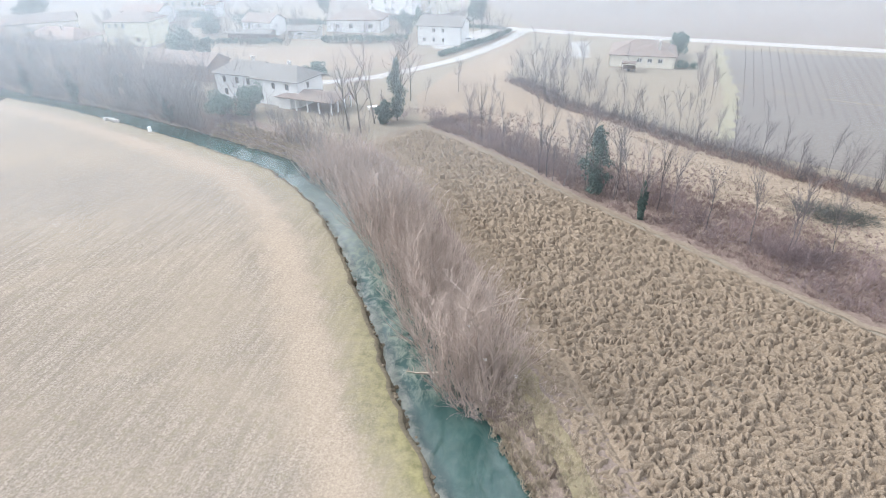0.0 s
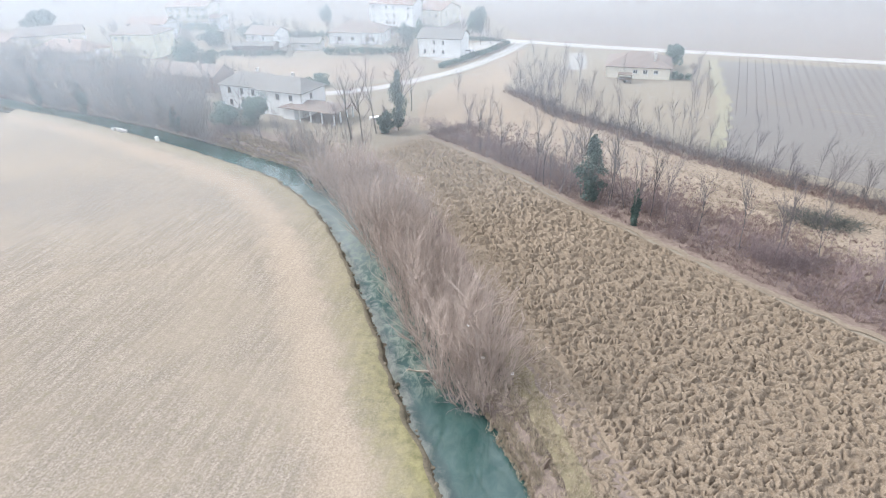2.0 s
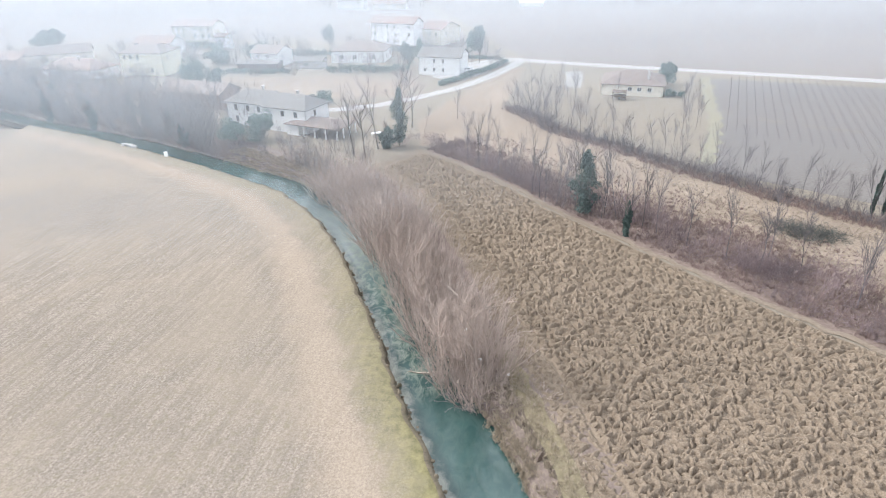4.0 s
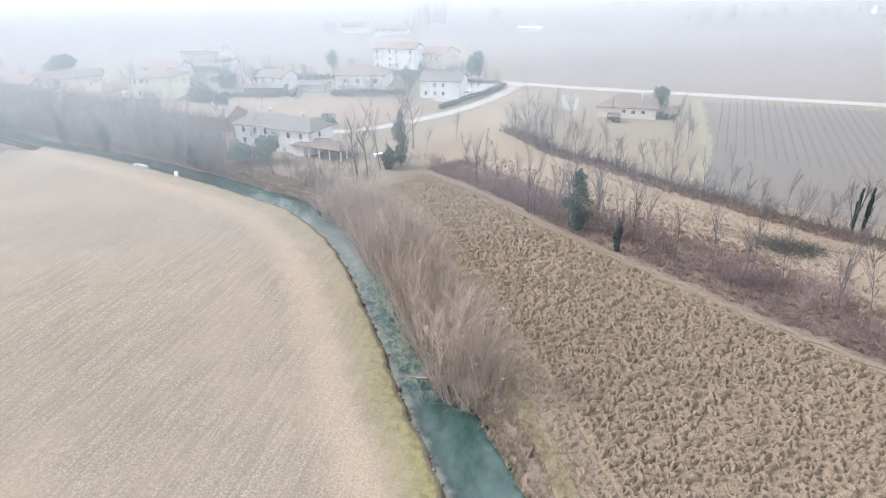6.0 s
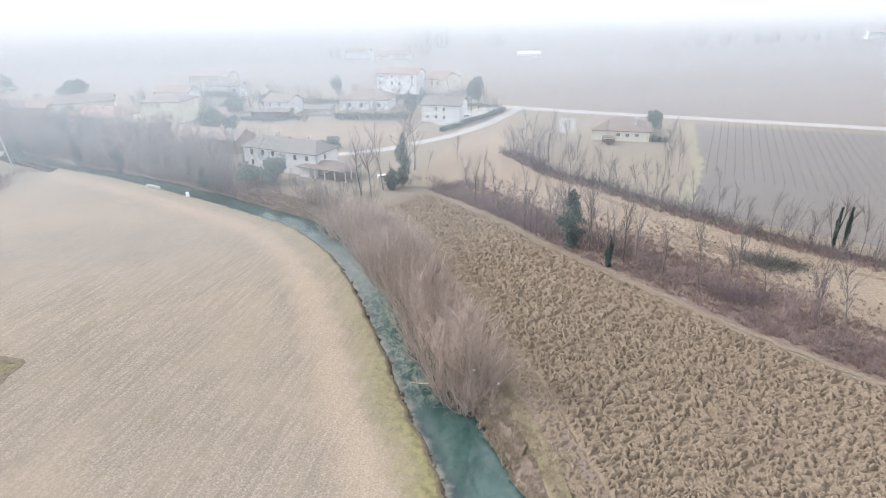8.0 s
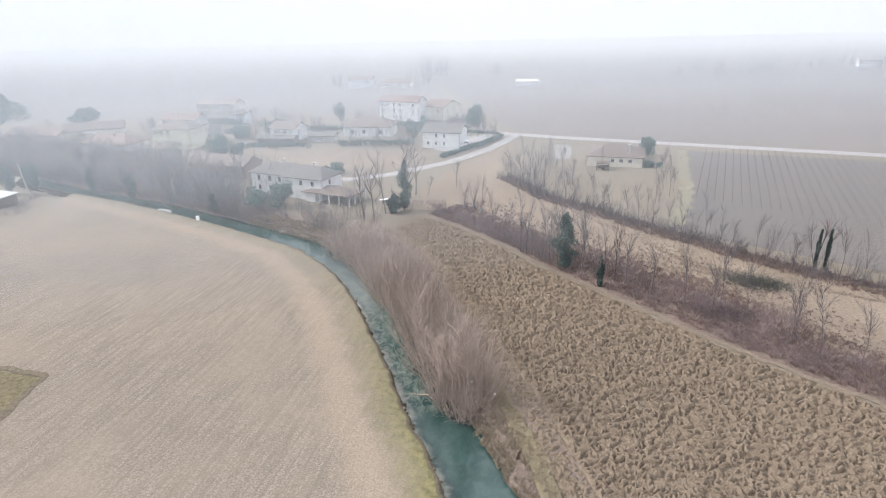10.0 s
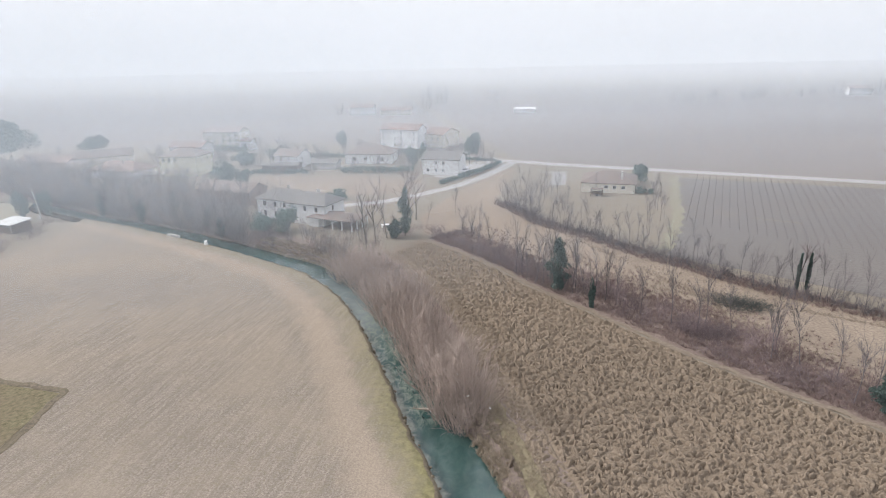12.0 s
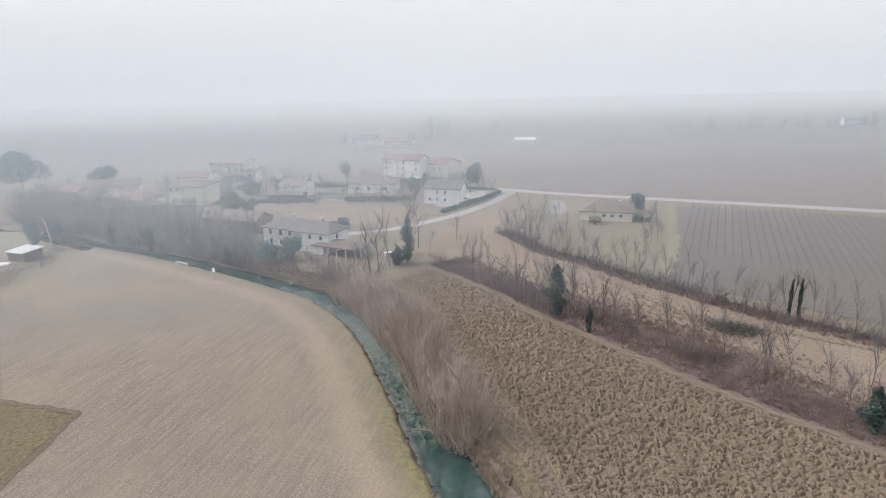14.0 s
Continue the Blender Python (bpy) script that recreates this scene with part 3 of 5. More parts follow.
# ---- fields, road and lane beyond ----
BELT_FAR = [(76, 10), (64, 25), (54, 39.5), (49.5, 47), (46, 53), (43.5, 58.5), (40.5, 65), (34, 72.2), (27, 80), (19.4, 87.2), (11.7, 98), (2.2, 112)]
lattice("scrub_ground", raised(ruled(resampled(aside(PLOUGH_RIGHT, 0.5), 90), resampled(BELT_FAR, 90), 12), 0.055), SCRUB, "reddish litter and dead grass under brambles", "scrub")
scrub_side, hedge_side = resampled(aside(PLOUGH_RIGHT, 2.0), 80), resampled([(105, 28), (85, 47), (71, 60), (54.9, 77), (42, 93.5), (35, 105), (25, 118), (15, 140)], 80)
lattice("dry_meadow", raised(ruled(scrub_side, hedge_side, 30), 0.045), TANGRASS, "long strip of dry tan grass between two hedges", "meadow")
lattice("dry_meadow", raised(ruled(resampled([(-4, 110), (-5, 128), (4, 152), (24, 190)], 30), resampled([(25, 118), (16, 140), (20, 160), (28, 192)], 30), 16), 0.055), TANGRASS, "dry tan grass beside the lane", "meadow")
lattice("dry_meadow", raised(ruled(resampled([(-66, 165), (-30, 152), (-10, 154)], 30), resampled([(-70, 184), (-30, 184), (-6, 172)], 30), 16), 0.055), TANGRASS, "dry tan paddock between the farmhouse and the village", "meadow")
lattice("vineyard_ground", raised(ruled(resampled([(47, 93), (58.5, 118), (76, 170)], 40), resampled([(120, 30), (160, 80), (215, 110)], 40), 40), 0.06), VINESOIL, "grey bare soil of a vineyard in winter", "vineyard")
ribbon("yard", [(47.6, 96), (59.8, 120), (77.2, 170.3)], 2.8, YARDGRASS, "strip of yellow grass beside the vineyard", "grass strip", 0.068, 60, ragged=1.6)
lattice("lawn", raised(ruled(np.array([(-117, 134), (-119, 143), (-123, 152)], float), np.array([(-190, 128), (-190, 140), (-190, 158)], float), 12), 0.06), YARDGRASS, "pale green lawn behind the shed", "lawn")
lattice("far_field", raised(ruled(resampled([(30, 208), (75, 186), (140, 157), (400, 40)], 40), resampled([(-40, 640), (150, 640), (420, 640), (1200, 640)], 40), 20), 0.04), FARFIELD, "wide flat field of bare brownish soil", "field")
lattice("far_field", raised(ruled(resampled([(-600, 262), (-130, 262), (-62, 268), (20, 214)], 40), resampled([(-900, 640), (-400, 640), (-250, 640), (-45, 640)], 40), 20), 0.04), FARFIELD, "wide flat field of bare brownish soil", "field")
ribbon("road", ROAD_LINE, 5.4, ASPHALT, "pale straight asphalt country road", "road", 0.09, 200)
ribbon("lane", LANE_LINE, 3.8, ASPHALT, "pale curving lane to a farmhouse", "lane", 0.11, 120, crown=0.02)
ribbon("road", [(-175, 262), (-152, 272), (-141, 301), (-115, 330), (-89, 400), (-44, 543), (0, 690)], 4.0, TANGRASS, "pale narrow earth road between far fields", "road", 0.08, 120)
ribbon("yard", [(36, 161), (39, 170), (42, 183)], 5.0, GRAVEL, "yard of bright white gravel", "yard", 0.075, 40, ragged=2.2)
lattice("yard", raised(ruled(resampled([(-2, 178), (6, 172), (14, 184), (25, 203)], 20), resampled([(-2, 196), (6, 198), (12, 204), (22, 208)], 20), 8), 0.075), ASPHALT, "pale paved forecourt", "yard")


for a, b in (((69.5, 210.6), (134.7, 405.5)), ((78.2, 219.2), (106.6, 303.4)), ((83.8, 202.2), (131.3, 338.7)), ((89.3, 201.5), (144.5, 355.9)), ((102.5, 207.5), (126, 271)), ((115.7, 181.9), (178.4, 348.3))):
    ribbon("field_drain", [a, b], 0.45, DITCH, "narrow dark drain across the far field", "drain", 0.06, 12)


# ---- fog: flat sheets added in place of haze, denser with distance, and glowing sheets for the white distance ----
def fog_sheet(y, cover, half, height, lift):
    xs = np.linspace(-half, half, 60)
    # Bent nearer on the left, to thicken the haze over the river wood.
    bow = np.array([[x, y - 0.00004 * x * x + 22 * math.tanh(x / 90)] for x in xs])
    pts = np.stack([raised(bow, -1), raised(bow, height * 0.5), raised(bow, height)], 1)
    ob = lattice("backdrop", pts, fog_material("fog", cover, lift, 0.3, 1.35 if y < 120 else 1.0), "flat translucent sheet standing in for fog over the fields", "fog")
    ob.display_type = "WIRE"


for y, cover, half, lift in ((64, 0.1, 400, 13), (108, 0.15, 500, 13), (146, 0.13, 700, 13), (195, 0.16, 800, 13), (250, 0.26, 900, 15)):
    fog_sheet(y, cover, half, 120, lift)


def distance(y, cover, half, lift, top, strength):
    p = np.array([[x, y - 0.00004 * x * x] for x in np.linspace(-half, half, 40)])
    lattice("backdrop", np.stack([raised(p, -2), raised(p, top * 0.5), raised(p, top + 5)], 1), distance_material("white_distance", cover, lift, top, strength), "glowing sheet standing in for the foggy distance", "fog")


# Glowing sheets added in place of light scattered by far fog.
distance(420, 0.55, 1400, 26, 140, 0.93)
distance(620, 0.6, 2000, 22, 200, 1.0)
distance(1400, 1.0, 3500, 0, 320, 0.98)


# ---- bare shrubs and trees ----
class Wood:
    """Collects tapered three-sided limbs and thin twigs."""

    def __init__(self):
        self.v, self.f = [], []

    def ring(self, p, d, r):
        a = Vector((0.3, 0.9, 0.1)).cross(d)
        a = (a if a.length > 1e-3 else Vector((1, 0, 0))).normalized()
        b = d.cross(a).normalized()
        start = len(self.v)
        for k in range(3):
            c, s = math.cos(k * 2.0944), math.sin(k * 2.0944)
            self.v.append(p + (a * c + b * s) * r)
        return start

    def limb(self, pts, radii):
        last = None
        for k, (p, r) in enumerate(zip(pts, radii)):
            d = (pts[min(k + 1, len(pts) - 1)] - pts[max(k - 1, 0)])
            d = d.normalized() if d.length > 1e-6 else Vector((0, 0, 1))
            if k == len(pts) - 1:
                tip = len(self.v)
                self.v.append(p)
                for j in range(3):
                    self.f.append((last + j, last + (j + 1) % 3, tip))
            else:
                now = self.ring(p, d, r)
                if last is not None:
                    for j in range(3):
                        self.f.append((last + j, last + (j + 1) % 3, now + (j + 1) % 3, now + j))
                last = now

    def mesh(self, name, mat):
        return mesh_of(name, self.v, self.f, mat)


def wand(rng, p, d, length, bend, steps, up=0.0):
    """Points of a bending shoot."""
    pts, q, d = [p.copy()], p.copy(), d.normalized()
    for _ in range(steps):
        d = (d + Vector((rng.gauss(0, bend), rng.gauss(0, bend), rng.gauss(0, bend) + up))).normalized()
        q = q + d * (length / steps)
        pts.append(q.copy())
    return pts


def shrub_meshes(seed, height, spread, stems, twigs, thick=0.03, fine=0.011, arch=0.0, mats=None, split=False, bend=0.12):
    """A many-stemmed bare shrub: its stems and its twigs."""
    rng = random.Random(seed)
    wood, fuzz, single = Wood(), Wood(), []
    m = mats or (TWIG, TWIG)
    for _ in range(stems):
        if split:
            wood = Wood()
            single.append(wood)
        a, r = rng.uniform(0, 6.283), spread * 0.35 * math.sqrt(rng.random())
        base = Vector((math.cos(a) * r, math.sin(a) * r, -0.15))
        out = rng.uniform(0.05, 0.75) * spread / height
        d = Vector((math.cos(a) * out + rng.gauss(0, 0.12), math.sin(a) * out + rng.gauss(0, 0.12), 1))
        length = height * rng.uniform(0.6, 1.08)
        pts = wand(rng, base, d, length, bend, 3, -arch * 1.6)
        wood.limb(pts, [thick, thick * 0.72, thick * 0.42, 0])
        for _ in range(twigs):
            f = rng.uniform(0.2, 0.98) * 3
            k = min(int(f), 2)
            p = pts[k].lerp(pts[k + 1], f - k)
            td = (pts[k + 1] - pts[k]).normalized() + Vector((rng.gauss(0, 0.5), rng.gauss(0, 0.5), rng.gauss(0.1, 0.3)))
            tl = height * rng.uniform(0.12, 0.32)
            tp = wand(rng, p, td, tl, 0.15, 2, 0.04 - arch)
            fuzz.limb([tp[0], tp[2]], [fine * 1.25, 0])
            for _ in range(2):
                q = tp[0].lerp(tp[2], rng.uniform(0.2, 0.8))
                fd = (tp[2] - tp[0]).normalized() + Vector((rng.gauss(0, 0.5), rng.gauss(0, 0.5), rng.gauss(0.1, 0.35)))
                fuzz.limb([q, q + fd.normalized() * tl * rng.uniform(0.3, 0.65)], [fine * 0.8, 0])
    return (*[w.mesh("stem", m[0]) for w in single or [wood]], fuzz.mesh("crown", m[1]))


def tree_meshes(seed, height, spread, mats=None, lean=0.0, forks=9, bushy=1.0, trunk=0.16):
    """A bare tree: trunk and limbs, and the twigs of its crown."""
    rng = random.Random(seed)
    wood, fuzz = Wood(), Wood()

    def grow(p, d, length, r, level):
        steps = (4, 3, 2, 1)[level]
        pts = wand(rng, p, d, length, 0.07 if level == 0 else 0.14, steps, 0.05)
        target = wood if level < 2 else fuzz
        target.limb(pts, [r * (1 - 0.75 * k / steps) for k in range(steps)] + [0])
        if level == 3:
            return
        count = int((forks, 5, 4)[level] * (bushy if level else 1) + rng.random())
        for k in range(count):
            f = rng.uniform(0.3 if level == 0 else 0.2, 1.0) * steps
            i = min(int(f), steps - 1)
            q = pts[i].lerp(pts[i + 1], f - i)
            axis = (pts[i + 1] - pts[i]).normalized()
            a = rng.uniform(0, 6.283)
            side = Vector((math.cos(a), math.sin(a), rng.uniform(-0.1, 0.4)))
            nd = axis * (0.8 if level == 0 else 0.9) + side * rng.uniform(0.35, 0.85) * spread
            grow(q, nd, length * rng.uniform(0.3, 0.5) * (1.15 if level else 1.0), max(r * 0.42, 0.01), level + 1)

    grow(Vector((0, 0, -0.2)), Vector((lean, lean * 0.4, 1)), height, trunk, 0)
    m = mats or (BARK, BRAMBLE)
    return wood.mesh("trunk", m[0]), fuzz.mesh("crown", m[1])


def leaf_cloud(name, seed, count, radii, size, mat, centre=(0, 0, 0), lumps=14, hollow=0.55, squash=None):
    """Many small leaf blades in uneven clumps."""
    rng = np.random.default_rng(seed)
    rad = np.array(radii, float)
    c = rng.normal(size=(lumps, 3))
    c /= np.linalg.norm(c, axis=1)[:, None]
    c *= rng.uniform(0.25, 0.8, (lumps, 1))
    own = rng.integers(0, lumps, count)
    d = rng.normal(size=(count, 3))
    d /= np.linalg.norm(d, axis=1)[:, None]
    p = c[own] + d * (rng.uniform(hollow, 1, (count, 1)) ** 0.5) * rng.uniform(0.3, 0.52, (lumps, 1))[own]
    p *= rad
    if squash:
        p *= (1 - squash * np.clip(p[:, 2:] / rad[2], -1, 1)) * np.array([1, 1, 0]) + np.array([0, 0, 1])
    p += np.array(centre)
    u = rng.normal(size=(count, 3))
    u /= np.linalg.norm(u, axis=1)[:, None]
    w = np.cross(u, rng.normal(size=(count, 3)))
    w /= np.linalg.norm(w, axis=1)[:, None]
    s = size * rng.uniform(0.6, 1.3, (count, 1))
    v = np.stack([p - u * s, p + w * s * 0.6, p + u * s, p - w * s * 0.6], 1).reshape(-1, 3)
    return mesh_of(name, v, np.arange(count * 4).reshape(-1, 4), mat)


def plant(name, label, category, meshes, x, y, z=0.0, turn=0.0, scale=1.0, group="", tall=1.0):
    ob = thing(name, label, category, Matrix.Translation((x, y, z)) @ pose(0, 0, 0, 0, 0, turn) @ Matrix.Diagonal((scale, scale, scale * tall, 1)), group)
    for me in meshes:
        p = piece(me.name.split(".")[0], me, ob)
        if len(meshes) == 2 and p.name.startswith(("stem", "crown")):
            p["kind"] = "stuff"
    return ob


RNG = random.Random(11)
RIVER_SHRUBS = [shrub_meshes(100 + k, 5.0 + 0.6 * (k % 3), 5.2, 20, 11, 0.05, 0.0125, bend=0.07) for k in range(5)]
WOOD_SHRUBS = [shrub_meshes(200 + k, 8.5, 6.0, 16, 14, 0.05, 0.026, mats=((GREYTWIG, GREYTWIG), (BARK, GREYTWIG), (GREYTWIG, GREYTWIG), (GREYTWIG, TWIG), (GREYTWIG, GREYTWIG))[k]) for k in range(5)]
HEDGES = [shrub_meshes(360 + k, 2.6, 3.4, 20, 8, 0.019, 0.0135, arch=0.06, mats=(HEDGETWIG, HEDGETWIG)) for k in range(3)]
BRAMBLES = [shrub_meshes(300 + k, 2.4, 3.6, 22, 7, 0.019, 0.0135, arch=0.10, mats=(BRAMBLE, BRAMBLE)) for k in range(4)]
TANGLES = [shrub_meshes(320 + k, 1.7, 3.4, 15, 7, 0.016, 0.0125, arch=0.06, mats=(TWIG, TWIG)) for k in range(3)]
GREYBRAMBLES = [shrub_meshes(340 + k, 2.2, 4.2, 46, 8, 0.016, 0.013, arch=0.13, mats=(BRAMBLEGREY, BRAMBLEGREY)) for k in range(2)]
SAPLINGS = [shrub_meshes(400 + k, 5.4, 2.2, 7, 11, 0.03, 0.012, mats=(HEDGETWIG, HEDGETWIG), split=True) for k in range(3)]
REDSAPLINGS = [shrub_meshes(430 + k, 5.6, 3.4, 12, 15, 0.03, 0.012, mats=(BRAMBLE, BRAMBLE), split=True) for k in range(3)]
TREES = [tree_meshes(500 + k, 9.0 + k % 3, 0.85, forks=11, lean=0.05 * (k - 2)) for k in range(5)]
SLIM = [tree_meshes(600 + k, 7.0, 0.5, forks=11, bushy=1.1, trunk=0.07, lean=0.06 * (k - 1), mats=(HEDGETWIG, HEDGETWIG)) for k in range(4)]


RIVER_TREES = [tree_meshes(700 + k, 6.2, 0.95, mats=(TWIG, TWIG), forks=13, bushy=1.15, trunk=0.1, lean=0.1 * (k - 1)) for k in range(3)]


def scatter(kinds, spots, name, label, category, group, lo=0.85, hi=1.2, z=0.0):
    for k, (x, y) in enumerate(spots):
        zz = z(x, y) if callable(z) else z
        plant(name, label, category, RNG.choice(kinds), x, y, zz, RNG.uniform(0, 360), RNG.uniform(lo, hi), group, RNG.uniform(0.85, 1.12))


# The thicket on the river's bank beside the ploughing.
ys = bank[:, 1]
s_from, s_to = int(np.argmin(np.abs(ys - 35.0))), int(np.argmin(np.abs(bank[:, 0] + 25)))
rows = []
along = np.linspace(s_from, s_to, 48).astype(int)
for k, s in enumerate(along):
    for off in ((5.3, 7.6, 9.6, 12.0) if k > 26 else (5.3, 7.6, 9.8)) if k > 1 else (7.3,):
        p = bank[s] + bank_n[s] * (off + RNG.uniform(-0.5, 0.6))
        rows.append((p[0] + RNG.uniform(-0.4, 0.4), p[1] + RNG.uniform(-0.6, 0.6)))
scatter(RIVER_SHRUBS, rows, "bare_shrub", "leafless reddish-brown willow shrub on the river bank", "shrub", "shrubs along the river bank", 0.62, 1.08, -0.9)
low = []
for k in range(170):
    s = RNG.randint(s_from - 6, s_to)
    p = bank[s] + bank_n[s] * RNG.uniform(8.0, 12.4)
    low.append((p[0], p[1]))
scatter(TANGLES, low, "low_shrub", "low tangle of leafless tan twigs on the bank", "shrub", "low tangles on the bank", 0.5, 0.8)

scatter(RIVER_SHRUBS, [(2.3, 37.3), (1.0, 39.6), (3.6, 36.2)], "bare_shrub", "leafless reddish-brown willow shrub over the water", "shrub", "shrubs along the river bank", 0.85, 1.0, -1.0)

scatter(RIVER_TREES, [(2.2, 38.2), (3.4, 37.4), (1.2, 39.8), (4.2, 38.6)], "bare_tree", "tall leafless willow tree leaning over the water", "tree", "willow trees of the thicket", 1.25, 1.45, -0.9)
scatter(RIVER_TREES, [rows[k] for k in range(8, 100, 6)], "bare_tree", "leafless reddish willow tree rising from the thicket", "tree", "willow trees of the thicket", 0.85, 1.15, -0.7)
# Dark shrubs added to imitate the shadow under the overhanging bank.
scatter(BRAMBLES, [(2.0, 36.6), (3.2, 35.8), (1.2, 38.2)], "low_shrub", "dark tangle of twigs in place of shade at the water's edge", "shrub", "low tangles on the bank", 0.75, 0.95, -1.2)

scatter(RIVER_SHRUBS, [(1.0, 37.2), (2.4, 35.9), (0.1, 38.8), (1.7, 36.4)], "low_shrub", "low leafless willow twigs hanging over the water", "shrub", "low tangles on the bank", 0.42, 0.58, -1.35)

# The bramble belt past the ploughing.
belt_in, belt_out = resampled(aside(PLOUGH_RIGHT, 2.6), 200), resampled(BELT_FAR, 200)
spots = []
for k in range(265):
    i, f = RNG.randint(30, 199), RNG.random() ** 1.4
    spots.append(tuple(belt_in[i] * (1 - f) + belt_out[i] * f))
scatter(BRAMBLES, spots[:170], "bramble_bush", "leafless purple-brown bramble bush beside the ploughing", "shrub", "brambles beside the ploughing", 0.45, 0.85)
scatter(TANGLES, spots[170:], "low_shrub", "low tangle of pinkish dead stems beside the ploughing", "shrub", "low tangles beside the ploughing", 0.5, 0.9)
scatter(BRAMBLES, [(41.5, 56.5), (40.3, 57.8), (42.6, 55.4), (43, 57.4), (33.5, 62), (46, 46), (47.5, 44)], "bramble_bush", "dense dark purple bramble bush", "shrub", "brambles beside the ploughing", 0.95, 1.2)
scatter(REDSAPLINGS, [(30.7, 67.4), (32.2, 65.4), (29.5, 69.5), (27.8, 70.5), (13.2, 88.5), (11, 91), (37, 58), (18, 80), (8.5, 95), (15.5, 84), (20.5, 79.5), (26, 72.5), (34.5, 62.5), (23, 76), (43, 51), (46.5, 49.5), (50, 42), (52.5, 37.5)], "bare_sapling", "leafless reddish sapling clump in the brambles", "shrub", "saplings in the brambles", 0.8, 1.15)
def heap(cx, cy, rx, ry, turn, count):
    """Spots close together in an ellipse."""
    spots = []
    for k in range(count):
        a, r = 2.4 * k, math.sqrt((k + 0.5) / count)
        u, v = rx * r * math.cos(a), ry * r * math.sin(a)
        spots.append((cx + u * math.cos(turn) - v * math.sin(turn), cy + u * math.sin(turn) + v * math.cos(turn)))
    return spots


scatter(GREYBRAMBLES, heap(50.2, 67.2, 4.0, 1.9, -0.55, 18), "bramble_mound", "dense grey-green bramble mound in dry grass", "shrub", "brambles in the dry meadow", 0.6, 0.85)
scatter(BRAMBLES, heap(39.2, 57.4, 3.6, 1.6, -0.5, 18), "bramble_mound", "dense dark purple bramble mound", "shrub", "brambles beside the ploughing", 0.75, 1.05)
scatter(SLIM, [(17.4, 78.5), (16.2, 80.4), (23.4, 73.6), (24.2, 75.2), (19.2, 79), (45.3, 48.8), (48.3, 47.0), (49.7, 38.3), (41, 60), (44, 57.5), (7, 96.5), (14.6, 83.5), (15.6, 82), (22.6, 77.2), (26.6, 71), (28.2, 70), (18.2, 80.6), (10, 93), (5, 100), (36, 60.5), (32.5, 64.5), (38.6, 57.4), (53.8, 40.4), (56.5, 33.5), (58.6, 31), (12.2, 90), (25.5, 73), (46.8, 50.6), (51, 43.6), (29.8, 68.4), (8, 94.4), (20.3, 77), (60.5, 28.4)], "bare_tree", "slim leafless tree rising from the brambles", "tree", "slim trees in the brambles", 0.95, 1.25)

# The second hedge along the vineyard.
hedge = smoothed(HEDGE_LINE, 130, 2)
hedge_n = normals_of(hedge)
hedge_spots = [tuple(hedge[k] + hedge_n[k] * RNG.uniform(-1.4, 1.4)) for k in range(0, 130)]
scatter(HEDGES, hedge_spots[::2] + hedge_spots[1::4], "hedge_shrub", "leafless dark hedge shrub along the vineyard", "shrub", "hedge along the vineyard", 0.8, 1.35)
scatter(SAPLINGS, hedge_spots[3::4], "bare_sapling", "slender leafless grey sapling in the hedge", "shrub", "saplings in the hedge", 0.8, 1.3)
scatter(SLIM, hedge_spots[5::3], "bare_tree", "slim leafless grey tree in the hedge", "tree", "slim trees in the hedge", 0.75, 1.15)
scatter(SAPLINGS, [(18 + RNG.uniform(0, 16), 128 + RNG.uniform(0, 30)) for _ in range(20)], "bare_sapling", "slender leafless sapling in rough grass", "shrub", "saplings by the gravel yard", 0.7, 1.1)
scatter(SLIM, [(45.5, 101), (44, 103), (52, 90), (30, 150), (36, 152), (46, 148), (56.5, 121), (55.5, 125), (57.2, 128), (58.2, 133), (59, 137), (54.4, 118), (60.5, 141), (32, 136), (28.5, 141), (25.4, 147), (30, 143), (34, 131), (24, 152), (62, 146), (49, 112), (51.5, 115)], "bare_tree", "slim leafless grey tree in rough grass", "tree", "slim trees in rough grass", 0.65, 1.0)

# Woods along the far bank towards the village.
woods = []
for k in range(170):
    s = RNG.randint(int(np.argmin(np.abs(bank[:, 0] + 45))), 400)
    p = bank[s] + bank_n[s] * (RNG.uniform(8.5, 30))
    if -150 < p[0] < -43:
        woods.append((p[0], p[1]))
for k in range(95):
    s = RNG.randint(int(np.argmin(np.abs(bank[:, 0] + 42))), 400)
    p = bank[s] + bank_n[s] * RNG.uniform(5.6, 10.5)
    if -150 < p[0]:
        woods.append((p[0], p[1]))
def leaves_bushes_in_view(p):
    """False where a plant would hide the farmhouse's evergreen bushes from the camera."""
    for ax, ay, bx, by in ((-43.5, 117, -36.5, 99), (-37.5, 117, -31.5, 100)):
        f = min(max(((p[0] - ax) * (bx - ax) + (p[1] - ay) * (by - ay)) / ((bx - ax) ** 2 + (by - ay) ** 2), 0), 1)
        if math.hypot(p[0] - ax - f * (bx - ax), p[1] - ay - f * (by - ay)) < 4.2:
            return False
    return True


woods = [p for p in woods if leaves_bushes_in_view(p)]
